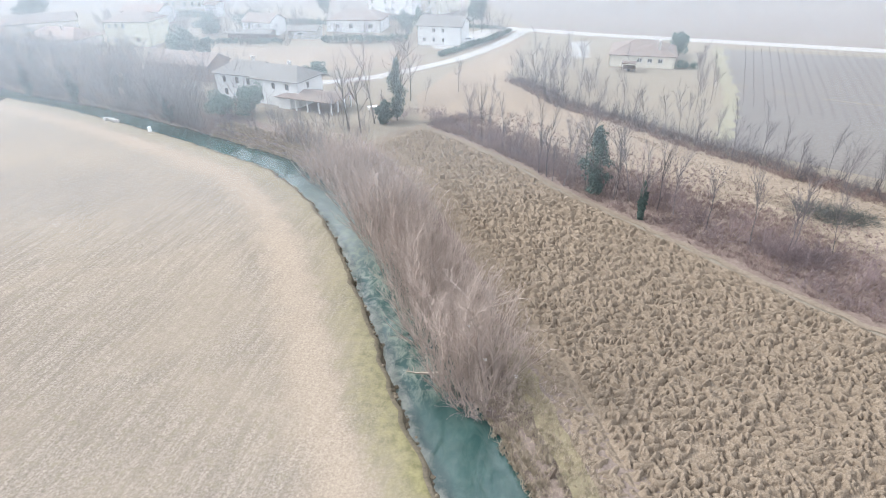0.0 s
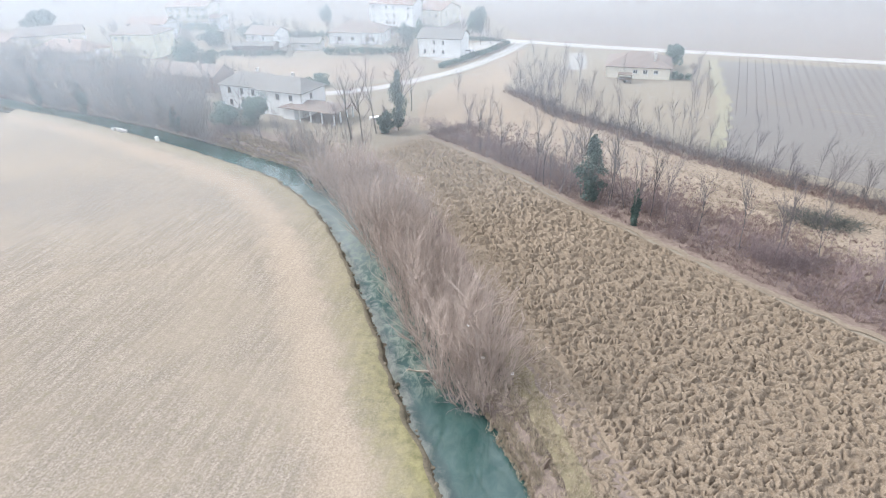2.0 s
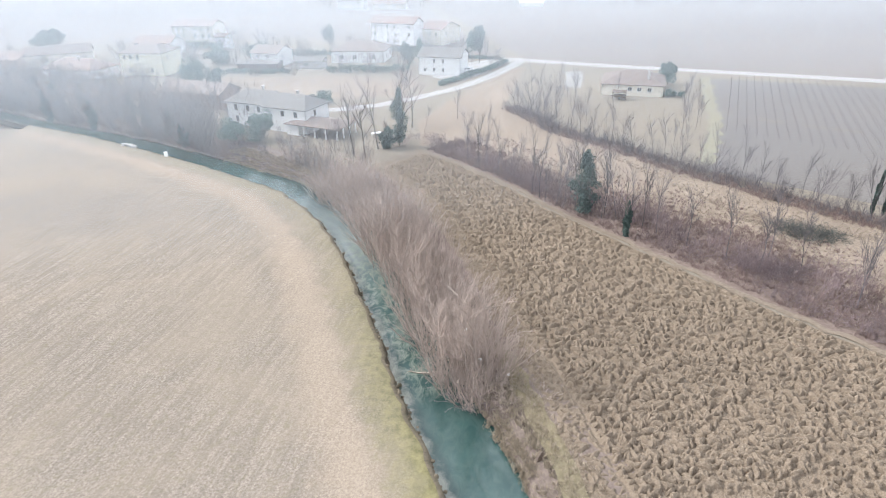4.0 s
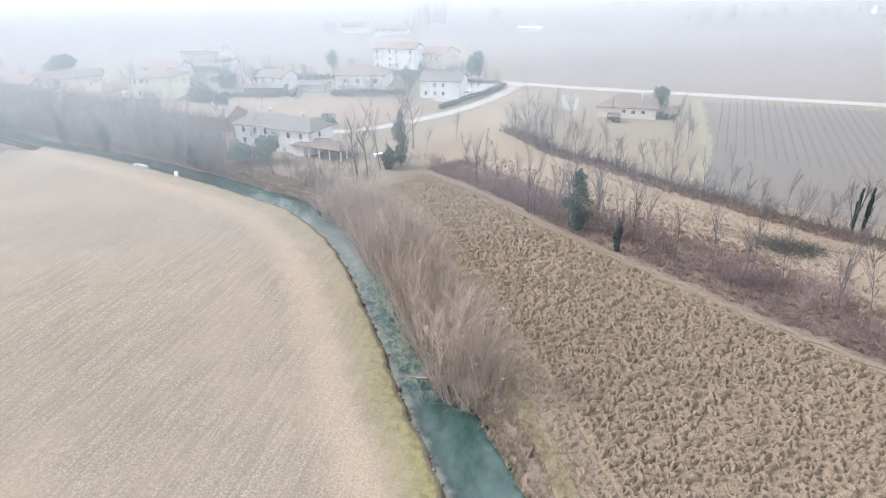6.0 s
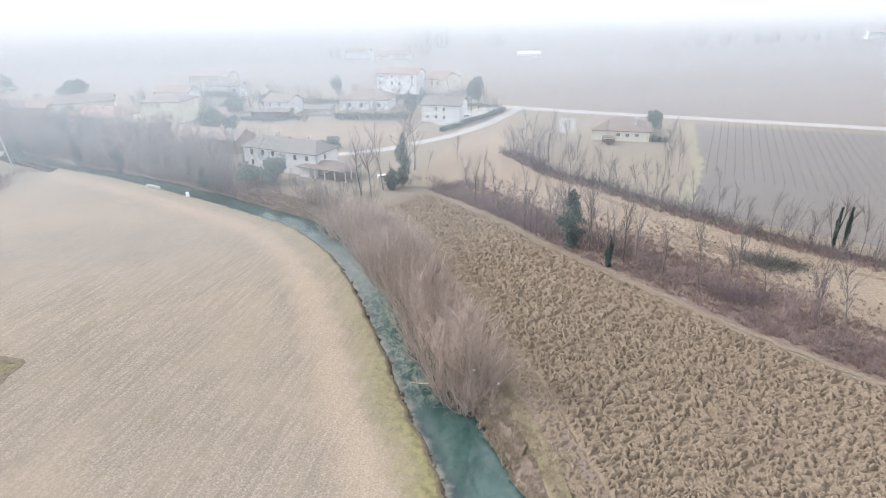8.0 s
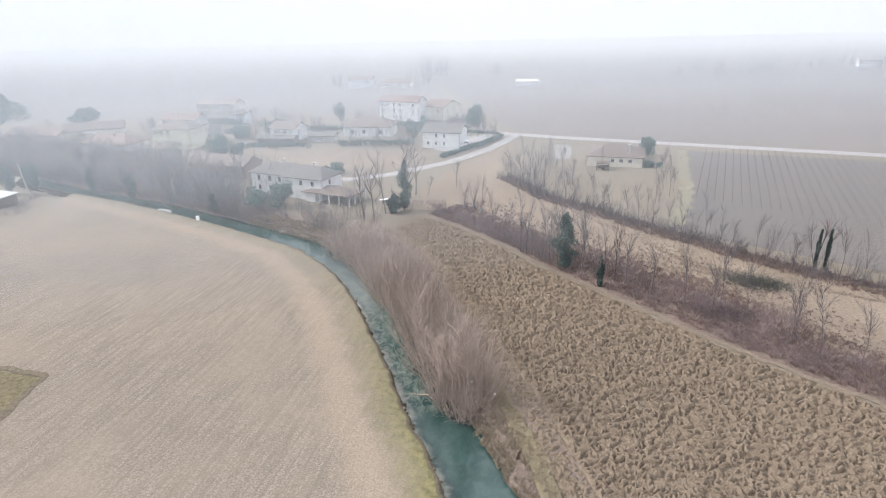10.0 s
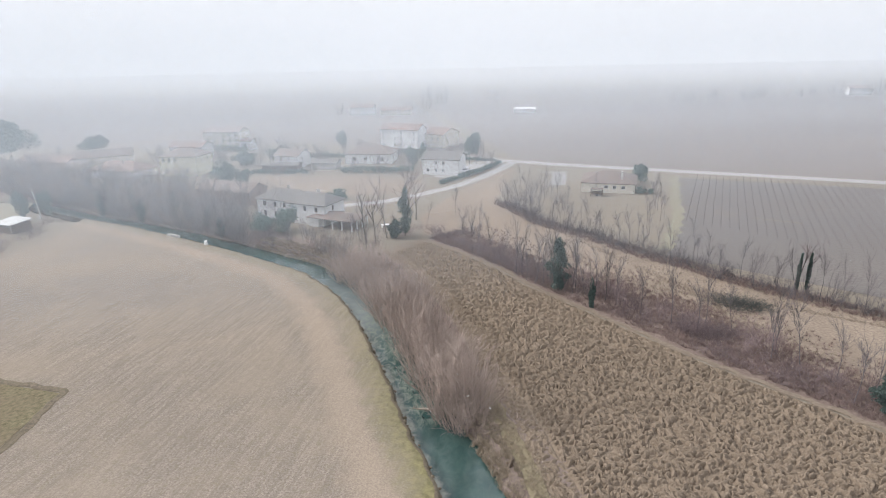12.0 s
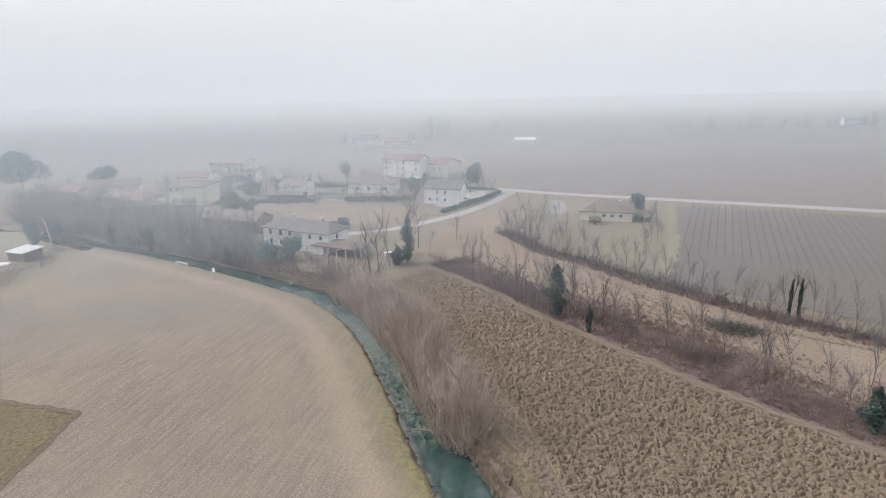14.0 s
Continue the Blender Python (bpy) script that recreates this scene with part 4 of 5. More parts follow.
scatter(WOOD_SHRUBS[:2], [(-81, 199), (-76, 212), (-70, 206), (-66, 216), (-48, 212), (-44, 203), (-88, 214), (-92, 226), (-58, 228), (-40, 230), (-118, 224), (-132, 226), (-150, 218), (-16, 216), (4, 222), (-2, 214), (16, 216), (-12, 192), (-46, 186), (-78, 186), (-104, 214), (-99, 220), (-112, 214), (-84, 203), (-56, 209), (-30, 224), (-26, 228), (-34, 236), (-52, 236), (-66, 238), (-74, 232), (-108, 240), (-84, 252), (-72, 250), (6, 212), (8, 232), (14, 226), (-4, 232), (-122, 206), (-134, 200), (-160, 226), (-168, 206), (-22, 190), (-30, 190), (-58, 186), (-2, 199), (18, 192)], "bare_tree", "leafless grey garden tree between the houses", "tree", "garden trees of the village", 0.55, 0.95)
scatter(WOOD_SHRUBS, [q for q in (tuple(bank[s] + bank_n[s] * RNG.uniform(7.5, 15)) for s in range(int(np.argmin(np.abs(bank[:, 0] + 27))), int(np.argmin(np.abs(bank[:, 0] + 46))), 2)) if leaves_bushes_in_view(q)], "bare_shrub", "leafless grey shrub below the farmhouse", "shrub", "shrubs below the farmhouse", 0.35, 0.65, -0.2)
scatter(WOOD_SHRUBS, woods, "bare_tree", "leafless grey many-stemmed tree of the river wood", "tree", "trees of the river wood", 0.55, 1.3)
scatter(BRAMBLES, [tuple(bank[s] + bank_n[s] * RNG.uniform(5.6, 9.8)) for s in range(int(np.argmin(np.abs(bank[:, 0] + 17))), int(np.argmin(np.abs(bank[:, 0] + 110))), 2)], "bank_shrub", "low leafless shrub at the water's edge", "shrub", "shrubs at the water's edge", 0.6, 1.1, -0.5)
scatter(WOOD_SHRUBS, [q for q in (tuple(bank[s] + bank_n[s] * RNG.uniform(6.0, 9.0)) for s in range(int(np.argmin(np.abs(bank[:, 0] + 40))), int(np.argmin(np.abs(bank[:, 0] + 135))), 2)) if leaves_bushes_in_view(q)], "bank_shrub", "leafless grey shrub leaning over the water", "shrub", "shrubs at the water's edge", 0.28, 0.5, -0.8)
scatter(SAPLINGS, [(x + RNG.uniform(-0.6, 0.6), 104 + RNG.uniform(-6, 7) - 0.4 * (x + 25)) for x in np.linspace(-41, -14, 24)], "bare_sapling", "slender leafless sapling above the river", "shrub", "saplings above the river", 0.7, 1.1)
scatter(RIVER_SHRUBS, [(-17, 92), (-15, 95.5), (-19, 96), (-22, 97.5), (-13.5, 99.5), (-26, 99.5)], "bare_shrub", "leafless brown shrub at the river's bend", "shrub", "shrubs at the river's bend", 0.6, 0.85, -0.2)
scatter(BRAMBLES, [(-5 + RNG.uniform(-4, 12), 111 + RNG.uniform(-3, 4)) for _ in range(12)], "bramble_bush", "leafless bramble bush at the ploughing's end", "shrub", "brambles at the ploughing's end", 0.8, 1.2)
scatter(TREES, [(-16.8, 105.9), (-14.3, 103.2), (-12.4, 109), (-6.2, 124), (-9, 127)], "bare_tree", "tall leafless tree near the farmhouse", "tree", "tall trees near the farmhouse", 1.05, 1.3)
scatter(SLIM, [(-3.2, 123.3), (4, 130), (-20, 110)], "bare_tree", "small leafless tree in the grass", "tree", "small trees in the grass", 0.6, 0.9)
scatter(BRAMBLES, [(-98.5 - RNG.uniform(0, 6), 92 + 2.0 * k) for k in range(20)], "bramble_bush", "low leafless reddish bramble at the meadow's edge", "shrub", "brambles at the meadow's edge", 0.7, 1.1)


# ---- dead grass and weeds, blade by blade ----
def blades(name, spots, per, height, lean, mat, label, category, seed):
    rng = np.random.default_rng(seed)
    p = np.repeat(np.asarray(spots, float), per, 0)
    n = len(p)
    a, tall = rng.uniform(0, 6.283, n), height * rng.uniform(0.5, 1.25, n)
    foot = p + np.c_[rng.normal(0, height * 0.3, (n, 2)), np.zeros(n)]
    side = np.c_[np.cos(a), np.sin(a), np.zeros(n)] * (0.02 + 0.03 * rng.random((n, 1)))
    tip = foot + np.c_[rng.normal(0, lean, (n, 2)) * tall[:, None], tall]
    v = np.stack([foot - side, foot + side, tip], 1).reshape(-1, 3)
    return tagged(new(name, mesh_of(name, v, np.arange(n * 3).reshape(-1, 3), mat)), label, category, kind="stuff")


def between(a, b, count, seed, z=0.05, power=1.0):
    rng = np.random.default_rng(seed)
    p, q = resampled(a, 200), resampled(b, 200)
    i, f = rng.integers(0, 200, count), rng.random((count, 1)) ** power
    return np.c_[p[i] * (1 - f) + q[i] * f + rng.normal(0, 0.2, (count, 2)), np.full(count, z)]


near_bank = slice(60, s_to + 30)
blades("bank_grass", np.r_[between(beside(6.6, 0)[near_bank], beside(7.3, 0)[near_bank], 1500, 31, -1.25), between(beside(7.2, 0)[near_bank], beside(8.4, 0)[near_bank], 1800, 1, -0.7), between(beside(8.2, 0)[near_bank], beside(11.5, 0)[near_bank], 2600, 2, -0.1)], 22, 0.45, 0.5, STRAW, "tussocks of dead straw on the river bank", "grass", 3)
blades("meadow_grass", between(hedge_side[::-1], resampled(BELT_FAR, 80), 5000, 6), 12, 0.16, 0.8, TANSTRAW, "rough dry tan grass between the hedges", "grass", 7)
blades("weed_patches", between(resampled(BELT_FAR, 80), resampled(BELT_FAR, 80) + np.array([3.5, 2.5]), 2200, 8, 0.05, 1.5), 12, 0.5, 0.4, RUSSET, "russet dead weeds beside the brambles", "weeds", 9)
blades("weed_patches", between(resampled(aside(PLOUGH_RIGHT, 1.7), 90), resampled(BELT_FAR, 90), 5000, 10), 12, 0.5, 0.5, RUSSET, "russet dead weeds under the brambles", "weeds", 11)
blades("weed_patches", between(resampled(BELT_FAR, 80) + np.array([1.5, 1]), resampled(BELT_FAR, 80) + np.array([9.0, 6.5]), 1500, 14, 0.05, 1.2), 10, 0.35, 0.6, RUSSET, "thin russet dead weeds in the dry grass", "weeds", 15)
blades("weed_patches", between(hedge - hedge_n * 2.2, hedge + hedge_n * 2.5, 3000, 12), 12, 0.6, 0.5, RUSSET, "russet dead weeds along the hedge", "weeds", 13)

# ---- ivy-clad trees and evergreens ----
def ivy_tree(x, y, height, girth, seed, label, upto=1.0):
    t = tree_meshes(seed, height, 0.6, forks=9, trunk=0.2 if girth > 1 else 0.11)
    ob = plant("ivy_tree", label, "tree", t, x, y, 0, seed * 40)
    for k, (f, r) in enumerate(((0.16, 0.55), (0.32, 0.8), (0.48, 0.95), (0.62, 0.8), (0.76, 0.5), (0.88, 0.28))):
        f *= upto
        off = Vector((math.cos(seed + k * 2.1), math.sin(seed + k * 2.1), 0)) * girth * 0.12
        piece("ivy", leaf_cloud("ivy", seed * 10 + k, 950, (girth * r, girth * r, height * 0.17), 0.16, IVY, (off.x, off.y, height * f), 16, 0.15), ob, "dark green ivy")
    return ob


ivy_tree(21.1, 75.4, 9.6, 2.7, 3, "leafless tree wrapped in dark green ivy")
ivy_tree(25.2, 67.6, 8.2, 0.6, 4, "thin leafless tree with ivy round its trunk", 0.62)
ivy_tree(-8.2, 110.5, 11.5, 2.2, 5, "tall tree wrapped in ivy at the ploughing's end")
ivy_tree(-10.5, 109.0, 4.5, 2.2, 6, "low ivy-covered stump of a tree")
ivy_tree(51.9, 36.2, 6.2, 2.0, 7, "small tree thickly wrapped in ivy")
ivy_tree(62.4, 72.9, 7.0, 0.4, 8, "thin leaning tree clad in ivy")
ivy_tree(63.9, 72.6, 7.0, 0.42, 9, "thin upright tree clad in ivy")


def evergreen(x, y, height, radius, label, seed, name="evergreen_bush", category="bush", mat=None, trunk=0.0, count=3600, size=0.16, squash=0.0):
    ob = thing(name, label, category, Matrix.Translation((x, y, 0)))
    stem = Wood()
    stem.limb([Vector((0, 0, -0.2)), Vector((0.05, 0, trunk * 0.6 + height * 0.2)), Vector((0, 0.05, trunk + height * 0.6))], [0.16, 0.12, 0])
    piece("trunk", stem.mesh("trunk", BARK), ob)
    piece("crown", leaf_cloud("crown", seed, count, (radius, radius, height / 2), size, mat or LEAF, (0, 0, trunk + height * 0.48), 18, 0.35, squash or None), ob)
    return ob


evergreen(-42.9, 115.4, 5.6, 3.4, "dense round evergreen bush beside the farmhouse", 21, count=6500)
evergreen(-37.6, 116.2, 6.4, 3.4, "tall grey-green evergreen bush beside the farmhouse", 22, count=6500)
evergreen(-30, 148.5, 3.2, 2.6, "round dark garden bush", 23)
evergreen(-33.2, 149, 2.4, 1.6, "small round garden bush", 24, count=1200)
evergreen(-44.3, 246, 9.0, 2.6, "dense columnar evergreen tree", 25, "evergreen_tree", "tree", size=0.21)
evergreen(-72.5, 173.5, 8.5, 4.6, "broad dark evergreen clump beside the yellow house", 26, "evergreen_tree", "tree", size=0.22, count=6500)
evergreen(-66.5, 174.5, 5.5, 3.2, "dark evergreen tree beside the yellow house", 27, "evergreen_tree", "tree", size=0.21)
evergreen(-176, 221, 15.0, 13.0, "broad umbrella pine in fog", 28, "pine_tree", "tree", trunk=4.0, count=9000, size=0.36, squash=0.45)
evergreen(-144.5, 229, 6.0, 7.0, "rounded umbrella pine in fog", 29, "pine_tree", "tree", trunk=4.5, count=6500, size=0.27, squash=0.5)
evergreen(11.0, 200.2, 7.0, 2.6, "evergreen tree on a bare trunk", 30, "evergreen_tree", "tree", trunk=4, size=0.21)
evergreen(13.6, 200.8, 9.0, 2.4, "tall evergreen tree on a bare trunk", 31, "evergreen_tree", "tree", trunk=4, size=0.21)
evergreen(-10.5, 200, 8.5, 2.6, "evergreen tree between houses", 32, "evergreen_tree", "tree", size=0.21)
evergreen(-6.5, 204, 8.5, 2.0, "slim evergreen tree between houses", 33, "evergreen_tree", "tree", size=0.21)
evergreen(63.5, 162, 7.0, 2.6, "dark conifer beside the bungalow", 34, "evergreen_tree", "tree", size=0.21)
evergreen(-113, 133, 8.5, 2.2, "dark conifer by the shed", 35, "evergreen_tree", "tree", size=0.21)
evergreen(-110, 138, 7.5, 2.0, "dark conifer by the shed", 36, "evergreen_tree", "tree", size=0.21)
for k, (x, y, h) in enumerate(((-58, 120, 5.5), (-71, 131, 7.0), (-86, 139, 8.0), (-66, 127, 6.0), (-97, 146, 7.5), (-78, 127, 6.5), (-92, 134, 7.0), (-52, 112, 5.0), (-104, 150, 8.0), (-84, 148, 7.0))):
    ivy_tree(x, y, h, 1.5, 12 + k, "ivy-clad tree in the river wood")
evergreen(-76, 208, 6.0, 5.0, "grey-green tree behind the village", 37, "evergreen_tree", "tree", size=0.24, count=6000)
evergreen(-64, 214, 7.0, 5.0, "grey-green tree behind the village", 38, "evergreen_tree", "tree", size=0.24, count=6000)


def hedge_row(points, width, height, label, seed):
    """A clipped evergreen hedge: a body of leaves along a line, on stems."""
    ob = thing("hedge", label, "hedge", Matrix.Translation((*points[0], 0)))
    p = resampled(points, max(4, int(np.hypot(*np.diff(np.array(points), axis=0).T).sum() / 1.1)))
    rng = np.random.default_rng(seed)
    for k, q in enumerate(p - p[0]):
        piece("leaf_body", leaf_cloud("leaf_body", seed * 100 + k, 460, (1.1 * rng.uniform(0.8, 1.25), width * rng.uniform(0.5, 0.75), height * rng.uniform(0.5, 0.66)), 0.15, LEAF, (q[0] + rng.normal(0, 0.15), q[1] + rng.normal(0, 0.15), height * 0.5), 9, 0.3), ob)["kind"] = "stuff"
    stem = Wood()
    for q in p - p[0]:
        stem.limb([Vector((*q, -0.1)), Vector((q[0] + 0.03, q[1], height * 0.4)), Vector((*q, height * 0.8))], [0.05, 0.04, 0])
    piece("stem", stem.mesh("stem", BARK), ob)


hedge_row([(0.2, 166.2), (7.0, 175.5), (15.2, 186.5), (22.2, 199)], 1.4, 1.7, "long clipped dark green hedge along the lane", 41)
hedge_row([(10, 210), (21, 205.4)], 1.0, 1.4, "clipped hedge beside the road", 42)
hedge_row([(55.8, 149.2), (61.8, 147.6)], 3.0, 2.0, "thick green hedge beside the bungalow", 43)
hedge_row([(-58, 222), (-30, 221)], 1.6, 2.4, "dark green hedge behind the villa", 44)
hedge_row([(-20, 229), (-8, 226)], 1.4, 2.2, "dark green hedge before the tall white house", 45)
hedge_row([(-35, 188.5), (-10, 187)], 2.2, 2.6, "dense grey-green hedge before the villa", 46)
hedge_row([(-69, 190.5), (-48, 189)], 1.4, 1.8, "dark hedge at the paddock's edge", 47)
hedge_row([(-100, 243), (-86, 241)], 2.0, 3.0, "dark green hedge before the tall cream house", 48)


# ---- houses ----
def wall_side(length, height, openings, thick=0.3):
    """A wall along x with real openings (u, z, w, h): outer face at y = 0, inner at y = thick."""
    xs = sorted({0.0, length, *(o[0] for o in openings), *(o[0] + o[2] for o in openings)})
    zs = sorted({0.0, height, *(o[1] for o in openings), *(o[1] + o[3] for o in openings)})
    v, f = [], []

    def quad(*pts):
        f.append(tuple(range(len(v), len(v) + 4)))
        v.extend(pts)

    for x0, x1 in zip(xs, xs[1:]):
        for z0, z1 in zip(zs, zs[1:]):
            mx, mz = (x0 + x1) / 2, (z0 + z1) / 2
            if any(o[0] < mx < o[0] + o[2] and o[1] < mz < o[1] + o[3] for o in openings):
                continue
            quad((x0, 0, z0), (x1, 0, z0), (x1, 0, z1), (x0, 0, z1))
            quad((x1, thick, z0), (x0, thick, z0), (x0, thick, z1), (x1, thick, z1))
    for u, z, w, h in openings:
        quad((u, 0, z), (u + w, 0, z), (u + w, thick, z), (u, thick, z))
        quad((u, thick, z + h), (u + w, thick, z + h), (u + w, 0, z + h), (u, 0, z + h))
        quad((u, 0, z), (u, thick, z), (u, thick, z + h), (u, 0, z + h))
        quad((u + w, thick, z), (u + w, 0, z), (u + w, 0, z + h), (u + w, thick, z + h))
    quad((0, 0, height), (length, 0, height), (length, thick, height), (0, thick, height))
    quad((0, 0, 0), (0, 0, height), (0, thick, height), (0, thick, 0))
    quad((length, thick, 0), (length, thick, height), (length, 0, height), (length, 0, 0))
    return v, f


def add_window(parent, m, u, z, w, h, frame_mat, shutters=False):
    win = piece("window", mesh_of("window", *frame_shape(w, h), frame_mat), parent, "", m @ Matrix.Translation((u, 0.1, z)))
    piece("pane", mesh_of("pane", [(0.05, 0.04, 0.05), (w - 0.05, 0.04, 0.05), (w - 0.05, 0.04, h - 0.05), (0.05, 0.04, h - 0.05)], [(0, 1, 2, 3)], GLASS), win)
    sill = bmesh.new()
    block(sill, -0.08, w + 0.08, -0.16, 0.02, -0.07, -0.003)
    part("sill", sill, CONCRETE, win)
    if shutters:
        for x in (-w * 0.5 - 0.02, w + 0.02):
            sh = bmesh.new()
            block(sh, x, x + w * 0.5, -0.15, -0.105, 0, h)
            part("shutter", sh, WOOD, win)


def frame_shape(w, h, t=0.07, d=0.06):
    v, f = [], []
    for x0, x1, z0, z1 in ((0, w, 0, t), (0, w, h - t, h), (0, t, t, h - t), (w - t, w, t, h - t), (w / 2 - t / 2, w / 2 + t / 2, t, h - t)):
        b = len(v)
        v += [(x, y, z) for z in (z0, z1) for x, y in ((x0, 0), (x1, 0), (x1, d), (x0, d))]
        f += [tuple(b + i for i in q) for q in ((3, 2, 1, 0), (4, 5, 6, 7), (0, 1, 5, 4), (1, 2, 6, 5), (2, 3, 7, 6), (3, 0, 4, 7))]
    return v, f


def roof_mesh(name, length, depth, eave, ridge, hip, mat, over=0.45, thick=0.16):
    """A tiled roof with overhang and thickness; hip: how far its ridge is drawn in at each end (0: gables)."""
    x0, x1, y0, y1, ym = -over, length + over, -over, depth + over, depth / 2
    ends = hip if isinstance(hip, tuple) else (hip, hip)
    drop = (ridge - eave) * over / (depth / 2)
    e = eave - drop + 0.03
    top = [(x0, y0, e), (x1, y0, e), (x1, y1, e), (x0, y1, e), (x0 + ends[0], ym, ridge), (x1 - ends[1], ym, ridge)]
    v = top + [(x, y, z - thick) for x, y, z in top]
    f = [(0, 1, 5, 4), (2, 3, 4, 5), (1, 2, 5), (3, 0, 4)]
    f += [tuple(6 + i for i in reversed(q)) for q in f]
    f += [(0, 6, 7, 1), (1, 7, 8, 2), (2, 8, 9, 3), (3, 9, 6, 0)]
    if not hip:
        f = [(0, 1, 5, 4), (2, 3, 4, 5), (7, 6, 10, 11), (9, 8, 11, 10), (0, 6, 7, 1), (2, 8, 9, 3), (1, 7, 11, 5), (5, 11, 8, 2), (3, 9, 10, 4), (4, 10, 6, 0)]
    return mesh_of(name, v, f, mat)


def house(name, label, a, b, depth, eave, ridge, wall_mat, roof_mat, hip=0.0, front=(), right=(), chimneys=(), frame_mat=None, shutters=False, door=None, parent=None):
    """A house whose front wall runs from a to b (seen from outside, left to right)."""
    ax, ay = a
    length, turn = math.dist(a, b), math.degrees(math.atan2(b[1] - a[1], b[0] - a[0]))
    ob = parent or thing(name, label, "house", pose(ax, ay, 0, 0, 0, turn))
    base = Matrix.Identity(4) if parent is None else ob.matrix_world.inverted() @ pose(ax, ay, 0, 0, 0, turn)
    if parent is not None:
        base = pose(*[0] * 3) @ (Matrix(ob.matrix_basis).inverted() @ pose(ax, ay, 0, 0, 0, turn))
    sides = [(base, length, list(front)), (base @ pose(length, 0, 0, 0, 0, 90), depth, list(right)), (base @ pose(length, depth, 0, 0, 0, 180), length, []), (base @ pose(0, depth, 0, 0, 0, 270), depth, [])]
    for k, (m, width, wins) in enumerate(sides):
        cut = [tuple(w[:4]) for w in wins] + ([door] if door and k == 0 else [])
        w_ob = piece("wall", mesh_of("wall", *wall_side(width, eave, cut), wall_mat), ob, "", m)
        for w in wins:
            add_window(w_ob, Matrix.Identity(4), *w[:4], frame_mat or WHITE, shutters)
        if door and k == 0:
            d = bmesh.new()
            block(d, door[0] + 0.02, door[0] + door[2] - 0.02, 0.12, 0.18, 0.02, door[3] - 0.02)
            part("door", d, WOOD, w_ob)
        if not hip and k in (1, 3):
            g = [(0, 0, eave), (width, 0, eave), (width / 2, 0, ridge - 0.12), (0, 0.3, eave), (width, 0.3, eave), (width / 2, 0.3, ridge - 0.12)]
            piece("gable", mesh_of("gable", g, [(0, 1, 2), (5, 4, 3), (0, 2, 5, 3), (1, 4, 5, 2)], wall_mat), ob, "", m)
    piece("roof", roof_mesh("roof", length, depth, eave, ridge, hip, roof_mat), ob, "", base)
    for cx, cy in chimneys:
        top = ridge + 0.45
        bm = bmesh.new()
        block(bm, cx - 0.28, cx + 0.28, cy - 0.24, cy + 0.24, eave - 0.1, top)
        ch = part("chimney", bm, CONCRETE, ob)
        ch.matrix_local = base
        cap = bmesh.new()
        block(cap, cx - 0.38, cx + 0.38, cy - 0.34, cy + 0.34, top + 0.003, top + 0.14)
        part("cap", cap, CONCRETE, ch)
    return ob


def row_of(us, z, w, h):
    return [(u, z, w, h) for u in us]


farm = house("farmhouse", "white plastered two-storey farmhouse with grey tiled roof", (-48.4, 129.9), (-38.5, 125.4), 8.5, 5.5, 7.5, PLASTER, ROOFGREY, (3.4, 0.3), row_of((2.0, 5.4, 8.4), 3.5, 0.95, 1.3) + row_of((2.0, 5.4), 0.9, 0.95, 1.3), (), [(6.5, 5.4)], WOOD)
house("", "", (-38.8, 124.7), (-28.6, 120.0), 8.5, 5.4, 7.45, PLASTER, ROOFGREY, (0.3, 3.2), row_of((4.6, 8.0), 3.4, 0.95, 1.2) + row_of((1.2,), 0.9, 0.95, 1.3), row_of((3.0,), 3.4, 0.9, 1.2), [(6.0, 5.0)], WOOD, parent=farm)
house("barn", "old brick barn with faded tiled roof", (-72.0, 149.8), (-54.5, 142.8), 8, 4.0, 6.0, BRICK, ROOFBROWN, 0.0, row_of((2, 9), 1.6, 1.0, 1.0), ())
house("house", "pale yellow two-storey house with hipped tiled roof", (-101, 190), (-87, 188.2), 11.5, 7.2, 9.3, YELLOW, ROOFBROWN, 5.0, row_of((1.0, 3.2, 5.4), 5.2, 1.0, 1.3) + row_of((2.0, 9.5), 1.2, 1.0, 1.4), row_of((3, 7.5), 4.6, 1.0, 1.3))
house("house", "low white house with faded red roof", (-127, 190.8), (-108.3, 184.4), 11, 3.0, 5.6, PLASTER, ROOFRED, 5.0, row_of((3, 7, 11, 14), 1.0, 1.1, 1.2), row_of((2.5, 7), 0.9, 1.0, 1.4), [(12, 4)])
house("house", "long low pale pink house with tiled roof", (-166, 210), (-143.8, 204.8), 9, 3.4, 5.4, PINK, ROOFRED, 0.0, row_of((3, 9, 15), 1.1, 1.0, 1.2), ())
house("house", "cream farm building with tiled roof behind the low house", (-143, 207.5), (-124, 216), 8, 4.2, 6.4, CREAM, ROOFBROWN, 0.0, row_of((6, 12), 1.4, 1.0, 1.3), ())
house("house", "tall cream three-storey house with many small windows", (-107.2, 248.2), (-90, 245.2), 10, 8.5, 10.3, CREAM, ROOFRED, 0.0, row_of((1.6, 4.2, 9.0, 12.2, 15), 1.0, 1.0, 1.5) + row_of((1.6, 4.2, 9.0, 12.2, 15), 3.9, 1.0, 1.5) + row_of((1.6, 4.2, 9.0, 12.2, 15), 6.6, 1.0, 1.1), ())
house("annex", "small white annex beside the tall cream house", (-89.5, 244.5), (-85, 243.6), 6, 4.6, 5.6, PLASTER, ROOFRED, 0.0, row_of((1.6,), 2.2, 1.1, 1.2), ())
